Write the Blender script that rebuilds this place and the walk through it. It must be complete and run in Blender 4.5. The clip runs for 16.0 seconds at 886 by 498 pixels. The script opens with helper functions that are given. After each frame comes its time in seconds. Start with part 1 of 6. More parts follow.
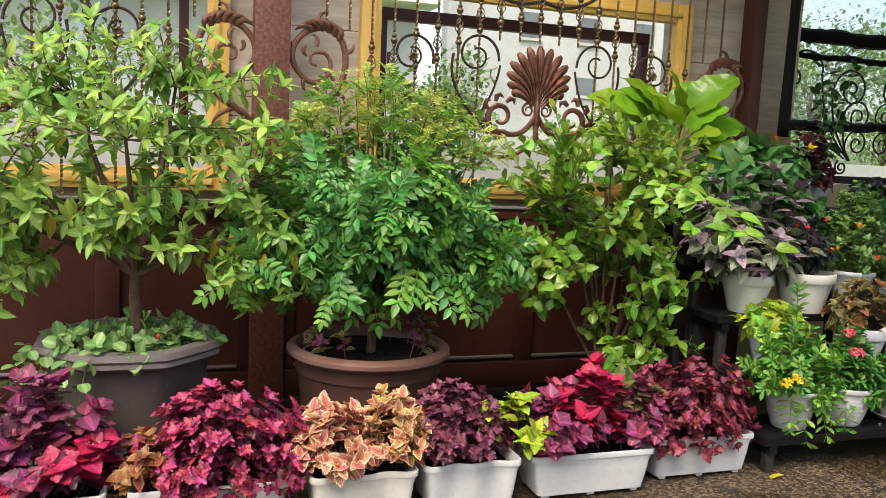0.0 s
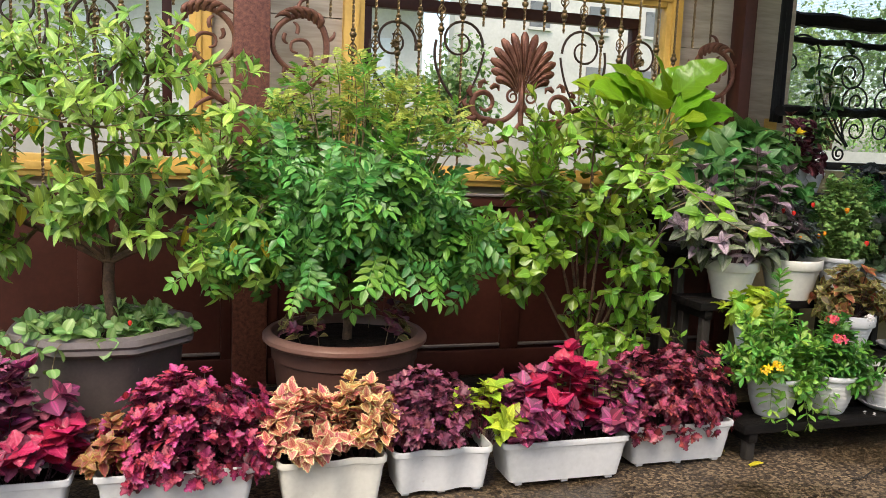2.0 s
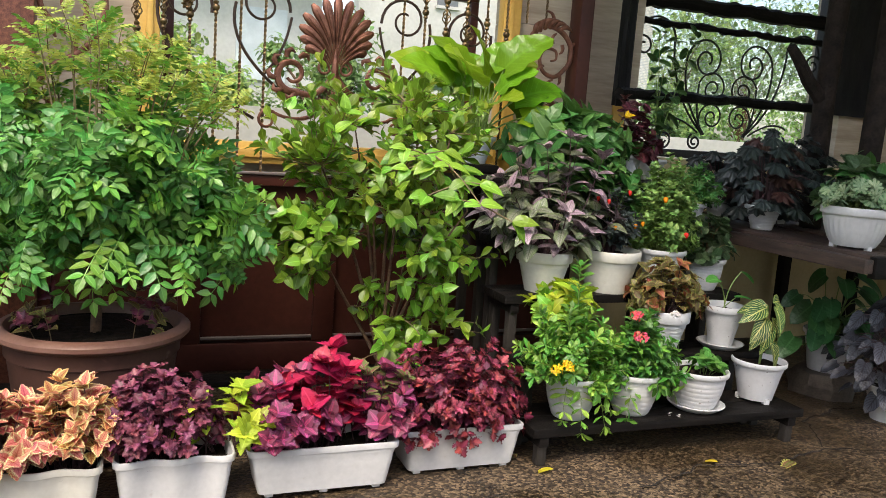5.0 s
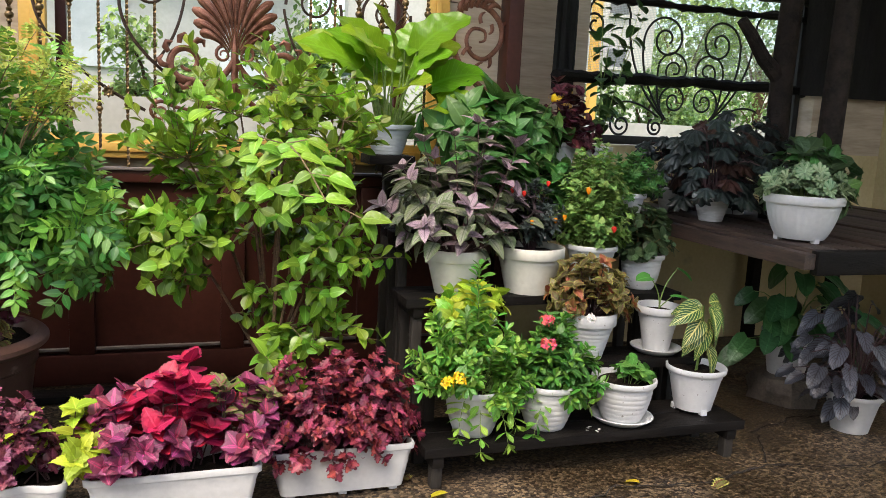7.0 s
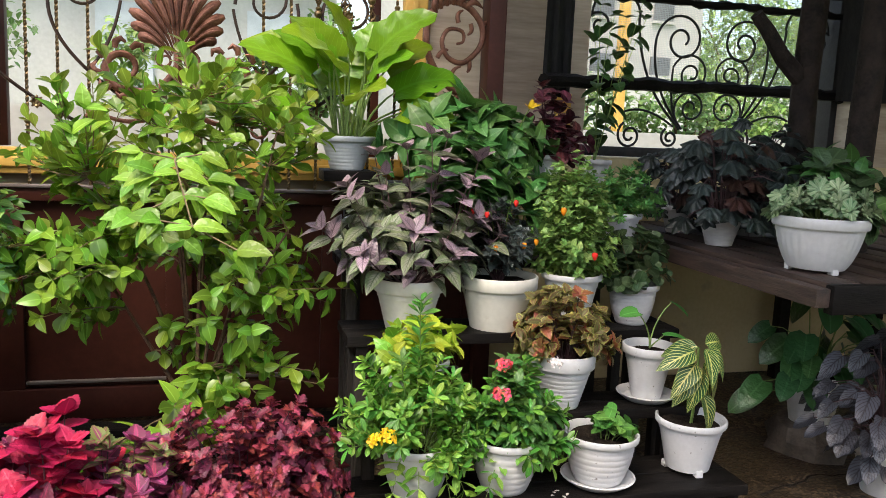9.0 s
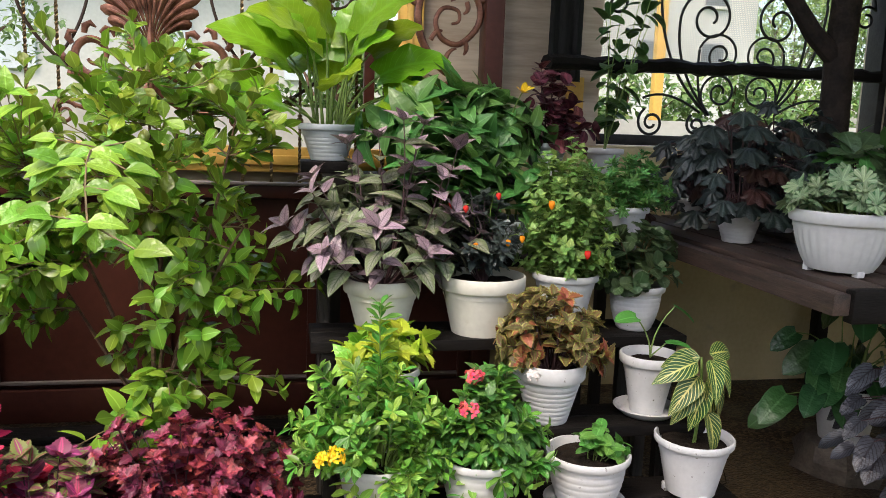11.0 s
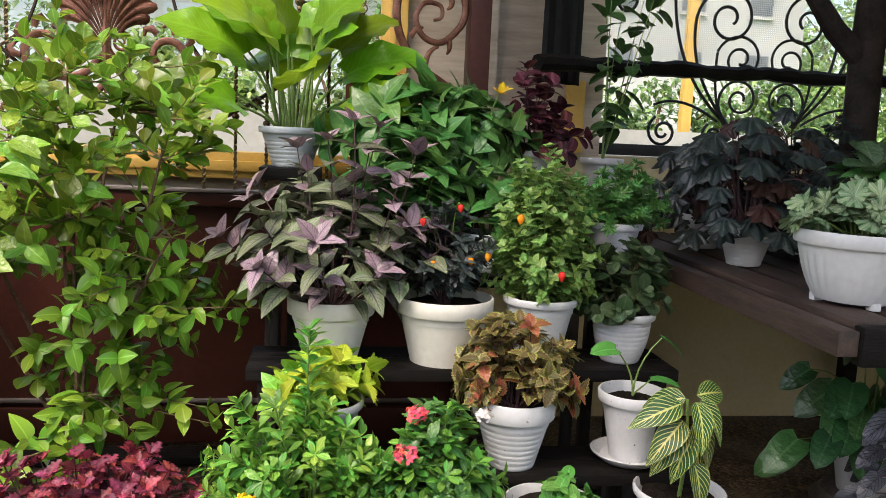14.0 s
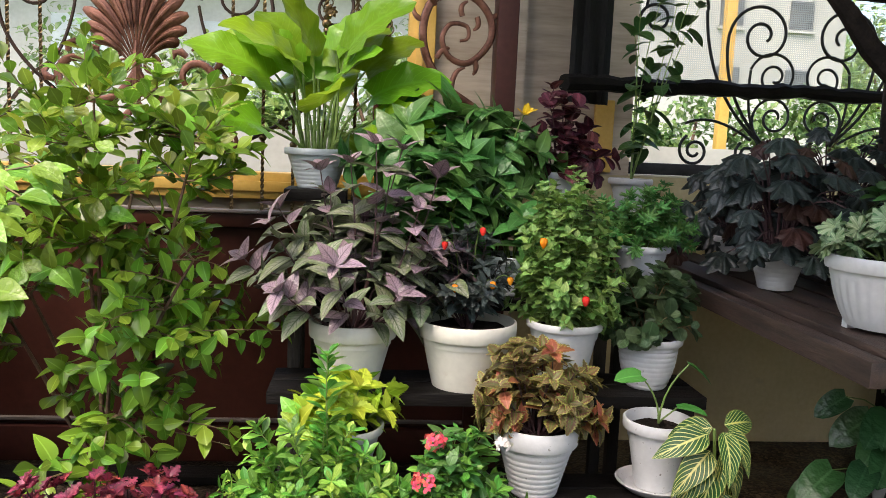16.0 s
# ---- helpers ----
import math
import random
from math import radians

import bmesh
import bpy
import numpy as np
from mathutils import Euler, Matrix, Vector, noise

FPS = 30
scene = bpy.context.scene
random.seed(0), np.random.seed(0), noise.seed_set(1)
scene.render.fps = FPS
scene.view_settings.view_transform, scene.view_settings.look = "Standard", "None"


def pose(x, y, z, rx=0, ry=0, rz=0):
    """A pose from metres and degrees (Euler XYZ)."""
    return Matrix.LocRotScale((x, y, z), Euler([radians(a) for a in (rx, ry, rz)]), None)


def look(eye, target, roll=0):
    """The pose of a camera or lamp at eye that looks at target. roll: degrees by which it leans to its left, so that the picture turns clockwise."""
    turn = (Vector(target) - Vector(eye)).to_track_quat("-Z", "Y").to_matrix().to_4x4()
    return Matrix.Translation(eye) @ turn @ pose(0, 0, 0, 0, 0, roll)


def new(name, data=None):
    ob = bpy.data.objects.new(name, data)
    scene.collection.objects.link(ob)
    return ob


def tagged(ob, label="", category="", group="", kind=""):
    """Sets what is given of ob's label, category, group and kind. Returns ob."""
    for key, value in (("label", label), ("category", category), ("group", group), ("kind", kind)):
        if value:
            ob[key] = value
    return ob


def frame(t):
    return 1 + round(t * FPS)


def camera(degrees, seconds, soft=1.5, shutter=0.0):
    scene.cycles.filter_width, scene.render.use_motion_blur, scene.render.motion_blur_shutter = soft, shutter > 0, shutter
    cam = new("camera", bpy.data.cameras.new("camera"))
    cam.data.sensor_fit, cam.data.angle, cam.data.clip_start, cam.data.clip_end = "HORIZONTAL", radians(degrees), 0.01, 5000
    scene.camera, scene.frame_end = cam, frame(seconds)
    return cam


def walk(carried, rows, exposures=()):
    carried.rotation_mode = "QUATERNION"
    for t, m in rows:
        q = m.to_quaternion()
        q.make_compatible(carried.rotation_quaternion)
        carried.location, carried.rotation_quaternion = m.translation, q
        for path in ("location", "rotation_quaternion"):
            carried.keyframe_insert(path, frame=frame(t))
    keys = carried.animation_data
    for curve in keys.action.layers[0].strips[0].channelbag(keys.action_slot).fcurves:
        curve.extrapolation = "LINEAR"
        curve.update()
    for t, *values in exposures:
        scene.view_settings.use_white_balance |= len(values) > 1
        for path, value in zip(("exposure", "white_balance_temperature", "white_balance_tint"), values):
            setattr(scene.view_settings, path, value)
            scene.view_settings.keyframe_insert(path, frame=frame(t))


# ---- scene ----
cam = camera(57.4, 16.0, soft=0.7)
METRES, EYE, TILT, LEAN, TURN = 2.9, 1.23, 0.0, 0.0, -18.3
ROWS = [
    (0.0, 0.0, 0.0, 0.0, 0.32, -6.94, -2.66),
    (0.5, 0.0208, -0.0033, -0.0009, 0.49, -6.94, -2.51),
    (1.0, 0.0334, -0.0009, -0.0017, 0.71, -7.15, -2.47),
    (1.5, 0.047, 0.0007, -0.0026, 1.01, -7.29, -2.3),
    (2.0, 0.0584, 0.0043, -0.0056, 1.58, -7.54, -2.3),
    (2.5, 0.0824, 0.0195, -0.003, 0.31, -7.88, -2.81),
    (3.0, 0.1068, 0.0425, -0.0025, -0.37, -8.13, -2.98),
    (3.5, 0.1298, 0.0607, -0.0036, -1.76, -8.29, -3.35),
    (4.0, 0.1675, 0.0774, -0.001, -2.62, -8.38, -3.21),
    (4.5, 0.2238, 0.0909, 0.0003, -2.68, -8.36, -3.55),
    (5.0, 0.2702, 0.1059, -0.0035, -2.55, -8.55, -3.98),
    (7.5, 0.4787, 0.2508, -0.0036, -0.01, -9.04, -2.57),
    (8.0, 0.5044, 0.3011, -0.0048, 1.15, -8.92, -2.75),
    (8.5, 0.5283, 0.3293, -0.0053, 2.05, -8.98, -2.55),
    (9.0, 0.5679, 0.3487, -0.0006, 3.21, -8.33, -2.46),
    (11.5, 0.6722, 0.4548, -0.006, 8.49, -9.0, -2.16),
    (12.0, 0.7016, 0.4653, -0.0055, 9.95, -8.64, -2.53),
    (12.5, 0.7212, 0.47, -0.0051, 11.13, -8.38, -2.58),
    (13.0, 0.7262, 0.496, -0.0074, 11.37, -8.38, -2.39),
    (13.5, 0.7227, 0.5305, -0.0091, 11.0, -8.18, -2.5),
    (14.0, 0.7199, 0.5463, -0.012, 10.57, -8.16, -2.61),
    (14.5, 0.7277, 0.5528, -0.0076, 10.82, -7.98, -2.44),
    (15.0, 0.7352, 0.5566, -0.0046, 12.37, -7.82, -2.4),
    (15.5, 0.7349, 0.5583, -0.0037, 12.92, -7.59, -2.35),
    (16.0, 0.7311, 0.5563, -0.004, 13.15, -7.26, -2.48),
]
walk(cam, [(t, pose(0, 0, EYE, TILT, LEAN, TURN) @ pose(METRES * x, METRES * y, METRES * z, 90 + pitch, roll, yaw)) for t, x, y, z, yaw, pitch, roll in ROWS], [(0.0, 1.45, 7100, 10), (5.0, 1.59, 7150, 11), (9.0, 1.66, 7150, 12), (12.5, 1.72, 7150, 13), (16.0, 1.77, 7150, 13)])

# ---- world, sun, exposure ----
world = bpy.data.worlds.new("world")
scene.world = world
world.use_nodes = True
wn = world.node_tree
sky = wn.nodes.new("ShaderNodeTexSky")
sky.sky_type = "NISHITA"
sky.sun_disc = False
sky.sun_elevation, sky.sun_rotation = radians(58), radians(215)
sky.dust_density, sky.air_density = 3.0, 1.0
wn.links.new(sky.outputs[0], wn.nodes["Background"].inputs[0])
wn.nodes["Background"].inputs[1].default_value = 0.15

sun = new("sun", bpy.data.lights.new("sun", "SUN"))
sun.data.energy, sun.data.angle, sun.data.color = 0.9, radians(25), (1.0, 0.96, 0.9)
sun.matrix_world = look((-5.7, -8.2, 16), (0, 0, 0))


# ---- node helpers and materials ----
def mat_new(name):
    m = bpy.data.materials.new(name)
    m.use_nodes = True
    return m, m.node_tree.nodes, m.node_tree.links, m.node_tree.nodes["Principled BSDF"]


def surface(name, a, b, rough=0.6, metal=0.0, scale=8.0, fine=90.0, bump=0.15, spec=0.5, stretch=(1, 1, 1), rvar=0.15, spots=None, spot_scale=14.0, spot_cut=0.62):
    """Two tones mixed by large and fine noise, roughness variation and relief; spots: an optional third tone in patches."""
    m, n, l, p = mat_new(name)
    co = n.new("ShaderNodeTexCoord")
    mp = n.new("ShaderNodeMapping")
    mp.inputs["Scale"].default_value = stretch
    l.new(co.outputs["Object"], mp.inputs[0])
    big, small = n.new("ShaderNodeTexNoise"), n.new("ShaderNodeTexNoise")
    for t, s, d in ((big, scale, 5), (small, fine, 3)):
        t.inputs["Scale"].default_value, t.inputs["Detail"].default_value = s, d
        l.new(mp.outputs[0], t.inputs["Vector"])
    add = n.new("ShaderNodeMath")
    add.operation = "MULTIPLY_ADD"
    add.inputs[1].default_value = 0.45
    l.new(small.outputs[0], add.inputs[0])
    l.new(big.outputs[0], add.inputs[2])
    ramp = n.new("ShaderNodeMapRange")
    ramp.inputs[1].default_value, ramp.inputs[2].default_value = 0.5, 0.95
    l.new(add.outputs[0], ramp.inputs[0])
    mix = n.new("ShaderNodeMix")
    mix.data_type = "RGBA"
    mix.inputs[6].default_value, mix.inputs[7].default_value = (*a, 1), (*b, 1)
    l.new(ramp.outputs[0], mix.inputs[0])
    out = mix.outputs[2]
    if spots:
        sp = n.new("ShaderNodeTexNoise")
        sp.inputs["Scale"].default_value, sp.inputs["Detail"].default_value = spot_scale, 6
        l.new(co.outputs["Object"], sp.inputs["Vector"])
        sr = n.new("ShaderNodeMapRange")
        sr.inputs[1].default_value, sr.inputs[2].default_value = spot_cut, spot_cut + 0.08
        l.new(sp.outputs[0], sr.inputs[0])
        m2 = n.new("ShaderNodeMix")
        m2.data_type = "RGBA"
        m2.inputs[7].default_value = (*spots, 1)
        l.new(sr.outputs[0], m2.inputs[0])
        l.new(out, m2.inputs[6])
        out = m2.outputs[2]
    oi = n.new("ShaderNodeObjectInfo")
    hv = n.new("ShaderNodeHueSaturation")
    vr = n.new("ShaderNodeMapRange")
    vr.inputs[3].default_value, vr.inputs[4].default_value = 0.93, 1.05
    l.new(oi.outputs["Random"], vr.inputs[0])
    l.new(vr.outputs[0], hv.inputs["Value"])
    l.new(out, hv.inputs["Color"])
    l.new(hv.outputs[0], p.inputs["Base Color"])
    rr = n.new("ShaderNodeMapRange")
    rr.inputs[3].default_value, rr.inputs[4].default_value = max(0.05, rough - rvar), min(1, rough + rvar)
    l.new(big.outputs[0], rr.inputs[0])
    l.new(rr.outputs[0], p.inputs["Roughness"])
    p.inputs["Metallic"].default_value = metal
    p.inputs["Specular IOR Level"].default_value = spec
    bp = n.new("ShaderNodeBump")
    bp.inputs["Strength"].default_value, bp.inputs["Distance"].default_value = bump, 0.01
    l.new(add.outputs[0], bp.inputs["Height"])
    l.new(bp.outputs[0], p.inputs["Normal"])
    return m


def leaf_mat(name, col, edge=None, edge_at=0.72, vein=None, veins=0.0, heart=None, heart_w=0.5, rough=0.42, glow=0.28, vary=0.3, hue=0.025, tips=None, vlo=0.78, slant=0.3):
    """A leaf: ground colour, optional margin, midrib and side veins, and a blotch along the middle; part of the light passes through."""
    m, n, l, p = mat_new(name)
    uv = n.new("ShaderNodeUVMap")
    sx = n.new("ShaderNodeSeparateXYZ")
    l.new(uv.outputs[0], sx.inputs[0])

    def math_node(op, x, y=None):
        q = n.new("ShaderNodeMath")
        q.operation = op
        for i, s in ((0, x), (1, y)):
            if s is None:
                continue
            if isinstance(s, (int, float)):
                q.inputs[i].default_value = s
            else:
                l.new(s, q.inputs[i])
        return q.outputs[0]

    def ramp(s, lo, hi):
        q = n.new("ShaderNodeMapRange")
        q.inputs[1].default_value, q.inputs[2].default_value = lo, hi
        l.new(s, q.inputs[0])
        return q.outputs[0]

    def blend(f, x, c):
        q = n.new("ShaderNodeMix")
        q.data_type = "RGBA"
        l.new(f, q.inputs[0])
        l.new(x, q.inputs[6])
        q.inputs[7].default_value = (*c, 1)
        return q.outputs[2]

    a = math_node("ABSOLUTE", math_node("MULTIPLY_ADD", sx.outputs[0], 2.0))
    a.node.inputs[0].links[0].from_node.inputs[2].default_value = -1.0
    v = sx.outputs[1]
    co = n.new("ShaderNodeTexCoord")
    nz = n.new("ShaderNodeTexNoise")
    nz.inputs["Scale"].default_value = 3.0
    nz.inputs["Detail"].default_value = 3
    l.new(co.outputs["Object"], nz.inputs["Vector"])
    wob = math_node("MULTIPLY", math_node("SUBTRACT", nz.outputs[0], 0.5), 0.5)
    aw = math_node("ADD", a, wob)
    base = n.new("ShaderNodeRGB")
    base.outputs[0].default_value = (*col, 1)
    c = base.outputs[0]
    if heart:
        c = blend(ramp(aw, heart_w + 0.12, heart_w - 0.12), c, heart)
    if edge:
        c = blend(ramp(aw, edge_at - 0.07, edge_at + 0.07), c, edge)
    if tips:
        c = blend(ramp(v, 0.6, 1.0), c, tips)
    vc = vein or tuple(min(1, 1.35 * k + 0.02) for k in col)
    if veins:
        ph = math_node("MULTIPLY", math_node("SUBTRACT", v, math_node("MULTIPLY", a, slant)), veins * 6.2832)
        c = blend(ramp(math_node("SINE", ph), vlo, min(0.99, vlo + 0.2)), c, vc)
    c = blend(ramp(a, 0.11, 0.04), c, vc)
    oi, ge = n.new("ShaderNodeObjectInfo"), n.new("ShaderNodeNewGeometry")
    r = math_node("FRACT", math_node("ADD", oi.outputs["Random"], ge.outputs["Random Per Island"]))
    r2 = math_node("FRACT", math_node("MULTIPLY", r, 7.31))
    hs = n.new("ShaderNodeHueSaturation")
    l.new(c, hs.inputs["Color"])
    for s, k, lo, hi in ((r, "Value", 1 - vary, 1 + vary), (r2, "Hue", 0.5 - hue, 0.5 + hue)):
        q = n.new("ShaderNodeMapRange")
        q.inputs[3].default_value, q.inputs[4].default_value = lo, hi
        l.new(s, q.inputs[0])
        l.new(q.outputs[0], hs.inputs[k])
    l.new(hs.outputs[0], p.inputs["Base Color"])
    p.inputs["Roughness"].default_value = rough
    p.inputs["Specular IOR Level"].default_value = 0.45
    bp = n.new("ShaderNodeBump")
    bp.inputs["Strength"].default_value, bp.inputs["Distance"].default_value = 0.25, 0.05
    l.new(nz.outputs[0], bp.inputs["Height"])
    l.new(bp.outputs[0], p.inputs["Normal"])
    tr = n.new("ShaderNodeBsdfTranslucent")
    l.new(hs.outputs[0], tr.inputs[0])
    ms = n.new("ShaderNodeMixShader")
    ms.inputs[0].default_value = glow
    l.new(p.outputs[0], ms.inputs[1])
    l.new(tr.outputs[0], ms.inputs[2])
    l.new(ms.outputs[0], n["Material Output"].inputs[0])
    return m


M_WHITE = surface("white_plastic", (0.47, 0.48, 0.48), (0.6, 0.605, 0.6), 0.45, scale=5, fine=60, bump=0.05, spots=(0.45, 0.43, 0.4), spot_scale=22, spot_cut=0.69)
M_CREAMPOT = surface("cream_plastic", (0.52, 0.51, 0.45), (0.64, 0.63, 0.56), 0.5, scale=5, fine=60, bump=0.05, spots=(0.5, 0.47, 0.4), spot_scale=20, spot_cut=0.7)
M_CHIPPED = surface("chipped_white_paint", (0.52, 0.53, 0.54), (0.65, 0.66, 0.67), 0.5, scale=7, fine=70, bump=0.1, spots=(0.16, 0.15, 0.14), spot_scale=70, spot_cut=0.66)
M_GREYPOT = surface("pale_grey_plastic", (0.42, 0.47, 0.5), (0.56, 0.61, 0.64), 0.45, scale=5, bump=0.05)
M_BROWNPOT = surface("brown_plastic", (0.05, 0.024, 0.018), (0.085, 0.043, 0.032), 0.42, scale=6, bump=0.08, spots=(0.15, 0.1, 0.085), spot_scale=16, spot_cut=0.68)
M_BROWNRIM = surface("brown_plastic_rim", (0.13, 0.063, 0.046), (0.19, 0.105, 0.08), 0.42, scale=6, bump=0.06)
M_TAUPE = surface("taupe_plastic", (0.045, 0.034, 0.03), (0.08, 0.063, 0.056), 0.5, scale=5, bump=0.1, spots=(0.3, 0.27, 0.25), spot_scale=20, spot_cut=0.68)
# tub rim tone, also used for the highlight lines painted on the gate
M_RIMGLINT = surface("taupe_rim_and_glint", (0.1, 0.08, 0.075), (0.16, 0.135, 0.125), 0.45, scale=6, bump=0.08)
M_SOIL = surface("potting_soil", (0.006, 0.0045, 0.0035), (0.026, 0.019, 0.014), 0.95, spec=0.1, scale=40, fine=220, bump=0.9)
M_GATE = surface("maroon_sheet_metal", (0.036, 0.01, 0.007), (0.07, 0.02, 0.013), 0.45, 0.2, spec=0.3, scale=3, fine=40, bump=0.06, rvar=0.12)
M_PIER = surface("hammered_bronze_paint", (0.06, 0.017, 0.011), (0.19, 0.068, 0.042), 0.45, 0.3, scale=60, fine=240, bump=0.15)
M_COPPER = surface("copper_brown_iron", (0.085, 0.03, 0.018), (0.23, 0.1, 0.065), 0.38, 0.55, scale=22, fine=120, bump=0.3)
M_GOLDIRON = surface("antique_gold_iron", (0.07, 0.045, 0.022), (0.24, 0.165, 0.08), 0.36, 0.7, scale=40, fine=160, bump=0.25)
M_DARKIRON = surface("dark_brown_iron", (0.02, 0.012, 0.009), (0.055, 0.03, 0.02), 0.45, 0.5, scale=30, bump=0.2)
M_BLACKIRON = surface("black_iron", (0.008, 0.008, 0.009), (0.022, 0.022, 0.024), 0.5, 0.3, scale=30, bump=0.2)
M_GOLD = surface("ochre_yellow_paint", (0.62, 0.36, 0.07), (0.76, 0.48, 0.12), 0.5, scale=4, fine=60, bump=0.06)
M_STONE = surface("beige_travertine", (0.36, 0.28, 0.2), (0.58, 0.49, 0.38), 0.45, scale=3.5, fine=18, bump=0.06, stretch=(0.6, 1, 5))
M_CREAM = surface("cream_wall_paint", (0.46, 0.38, 0.2), (0.6, 0.51, 0.3), 0.7, scale=2.5, fine=50, bump=0.12, spots=(0.36, 0.31, 0.22), spot_scale=3.2, spot_cut=0.66)
M_WOODBLACK = surface("black_stained_wood", (0.003, 0.0027, 0.0026), (0.012, 0.01, 0.009), 0.6, spec=0.14, scale=9, fine=70, bump=0.35, stretch=(0.5, 4, 4))
M_WOODBROWN = surface("weathered_brown_wood", (0.018, 0.012, 0.01), (0.075, 0.047, 0.035), 0.6, scale=9, fine=60, bump=0.4, stretch=(5, 0.5, 5))
M_BARK = surface("brown_bark", (0.055, 0.03, 0.018), (0.15, 0.085, 0.048), 0.85, scale=30, fine=120, bump=0.6)
M_LEG = surface("grey_brown_timber", (0.009, 0.007, 0.006), (0.03, 0.025, 0.02), 0.7, scale=9, fine=70, bump=0.35, stretch=(4, 4, 0.5))
M_LOG = surface("dark_log_bark", (0.008, 0.006, 0.005), (0.032, 0.023, 0.019), 0.9, spec=0.2, scale=18, fine=90, bump=0.9)
M_TWIG = surface("twig", (0.1, 0.07, 0.035), (0.2, 0.15, 0.07), 0.8, scale=40, bump=0.3)
M_GREENSTEM = surface("green_stem", (0.1, 0.17, 0.035), (0.2, 0.3, 0.08), 0.5, scale=40, bump=0.2)
M_DARKSTEM = surface("dark_stem", (0.03, 0.015, 0.018), (0.08, 0.035, 0.04), 0.6, scale=40, bump=0.2)


# ---- mesh helpers ----


def finish(me, smooth):
    if smooth:
        me.polygons.foreach_set("use_smooth", [True] * len(me.polygons))
        me.set_sharp_from_angle(angle=radians(42))
    return me


def part(name, bm, mat, parent=None, label="", smooth=True):
    bmesh.ops.recalc_face_normals(bm, faces=bm.faces)
    me = bpy.data.meshes.new(name)
    bm.to_mesh(me)
    bm.free()
    me.materials.append(mat)
    finish(me, smooth)
    ob = new(name, me)
    ob.parent = parent
    if label:
        ob["label"] = label
    return ob


def root(name, m, label, category, group="", kind=""):
    ob = new(name)
    ob.empty_display_size = 0.05
    ob.matrix_basis = m if isinstance(m, Matrix) else Matrix.Translation(m)
    return tagged(ob, label, category, group, kind)


def box(bm, x0, y0, z0, x1, y1, z1, bev=0.0):
    r = bmesh.ops.create_cube(bm, size=1, matrix=Matrix.LocRotScale(((x0 + x1) / 2, (y0 + y1) / 2, (z0 + z1) / 2), None, (x1 - x0, y1 - y0, z1 - z0)))
    if bev:
        es = list({e for v in r["verts"] for e in v.link_edges})
        bmesh.ops.bevel(bm, geom=es, offset=bev, segments=2, affect="EDGES", profile=0.6)
    return bm


def box_bm(*a):
    return box(bmesh.new(), *a)


def loft(bm, loops, close=True, cap0=False, cap1=False):
    rows = [[bm.verts.new(p) for p in lp] for lp in loops]
    n = len(rows[0])
    for a, b in zip(rows, rows[1:]):
        for i in range(n if close else n - 1):
            bm.faces.new((a[i], a[(i + 1) % n], b[(i + 1) % n], b[i]))
    if cap0:
        bm.faces.new(rows[0])
    if cap1:
        bm.faces.new(rows[-1])
    return bm


def lathe(profile, n=36, cx=0.0, cy=0.0, bm=None, wave=None):
    bm = bm or bmesh.new()
    loops = []
    for r, z in profile:
        loops.append([(cx + r * math.cos(6.28318 * i / n) * (wave(i / n, z) if wave else 1), cy + r * math.sin(6.28318 * i / n) * (wave(i / n, z) if wave else 1), z) for i in range(n)])
    return loft(bm, loops, cap0=True, cap1=True)


def tube(bm, pts, r0, r1=None, n=6, radii=None, flat=1.0):
    """A tube along points, tapering from r0 to r1."""
    pts = [Vector(p) for p in pts]
    r1 = r0 if r1 is None else r1
    k = len(pts)
    loops, up = [], Vector((0.13, 0.97, 0.21)).normalized()
    for i, p in enumerate(pts):
        d = (pts[min(i + 1, k - 1)] - pts[max(i - 1, 0)]).normalized()
        s = d.cross(up)
        if s.length < 0.05:
            s = d.cross(Vector((1, 0, 0)))
        s.normalize()
        u = s.cross(d)
        r = radii[i] if radii else r0 + (r1 - r0) * i / max(1, k - 1)
        loops.append([p + s * r * math.cos(6.28318 * j / n) + u * r * flat * math.sin(6.28318 * j / n) for j in range(n)])
    return loft(bm, loops, cap0=True, cap1=True)


def bezier(a, b, c, n=7):
    a, b, c = Vector(a), Vector(b), Vector(c)
    return [a * (1 - t) ** 2 + b * 2 * t * (1 - t) + c * t * t for t in (i / (n - 1) for i in range(n))]


def spiral(cx, cz, r0, r1, a0, turns, n=28, y=0.0):
    out = []
    for i in range(n):
        t = i / (n - 1)
        r, a = r0 + (r1 - r0) * t ** 0.8, radians(a0) + turns * 6.28318 * t
        out.append((cx + r * math.cos(a), y, cz + r * math.sin(a)))
    return out


# ---- leaves ----
def outline(kind, v):
    """Half width of a leaf at v along its length, as a share of its greatest half width."""
    if kind == "lance":
        return math.sin(math.pi * v ** 0.85) ** 0.85
    if kind == "heart":
        return (1 - v) ** 0.62 * (0.72 + 0.9 * v) * 1.05 if v > 0.02 else 0.5
    if kind == "round":
        return math.sqrt(max(0, 1 - (2 * v - 1) ** 2)) if 0 < v < 1 else 0
    if kind == "spoon":
        return math.sin(math.pi * v ** 1.5) ** 0.9
    return math.sin(math.pi * v ** 0.68) ** 0.8


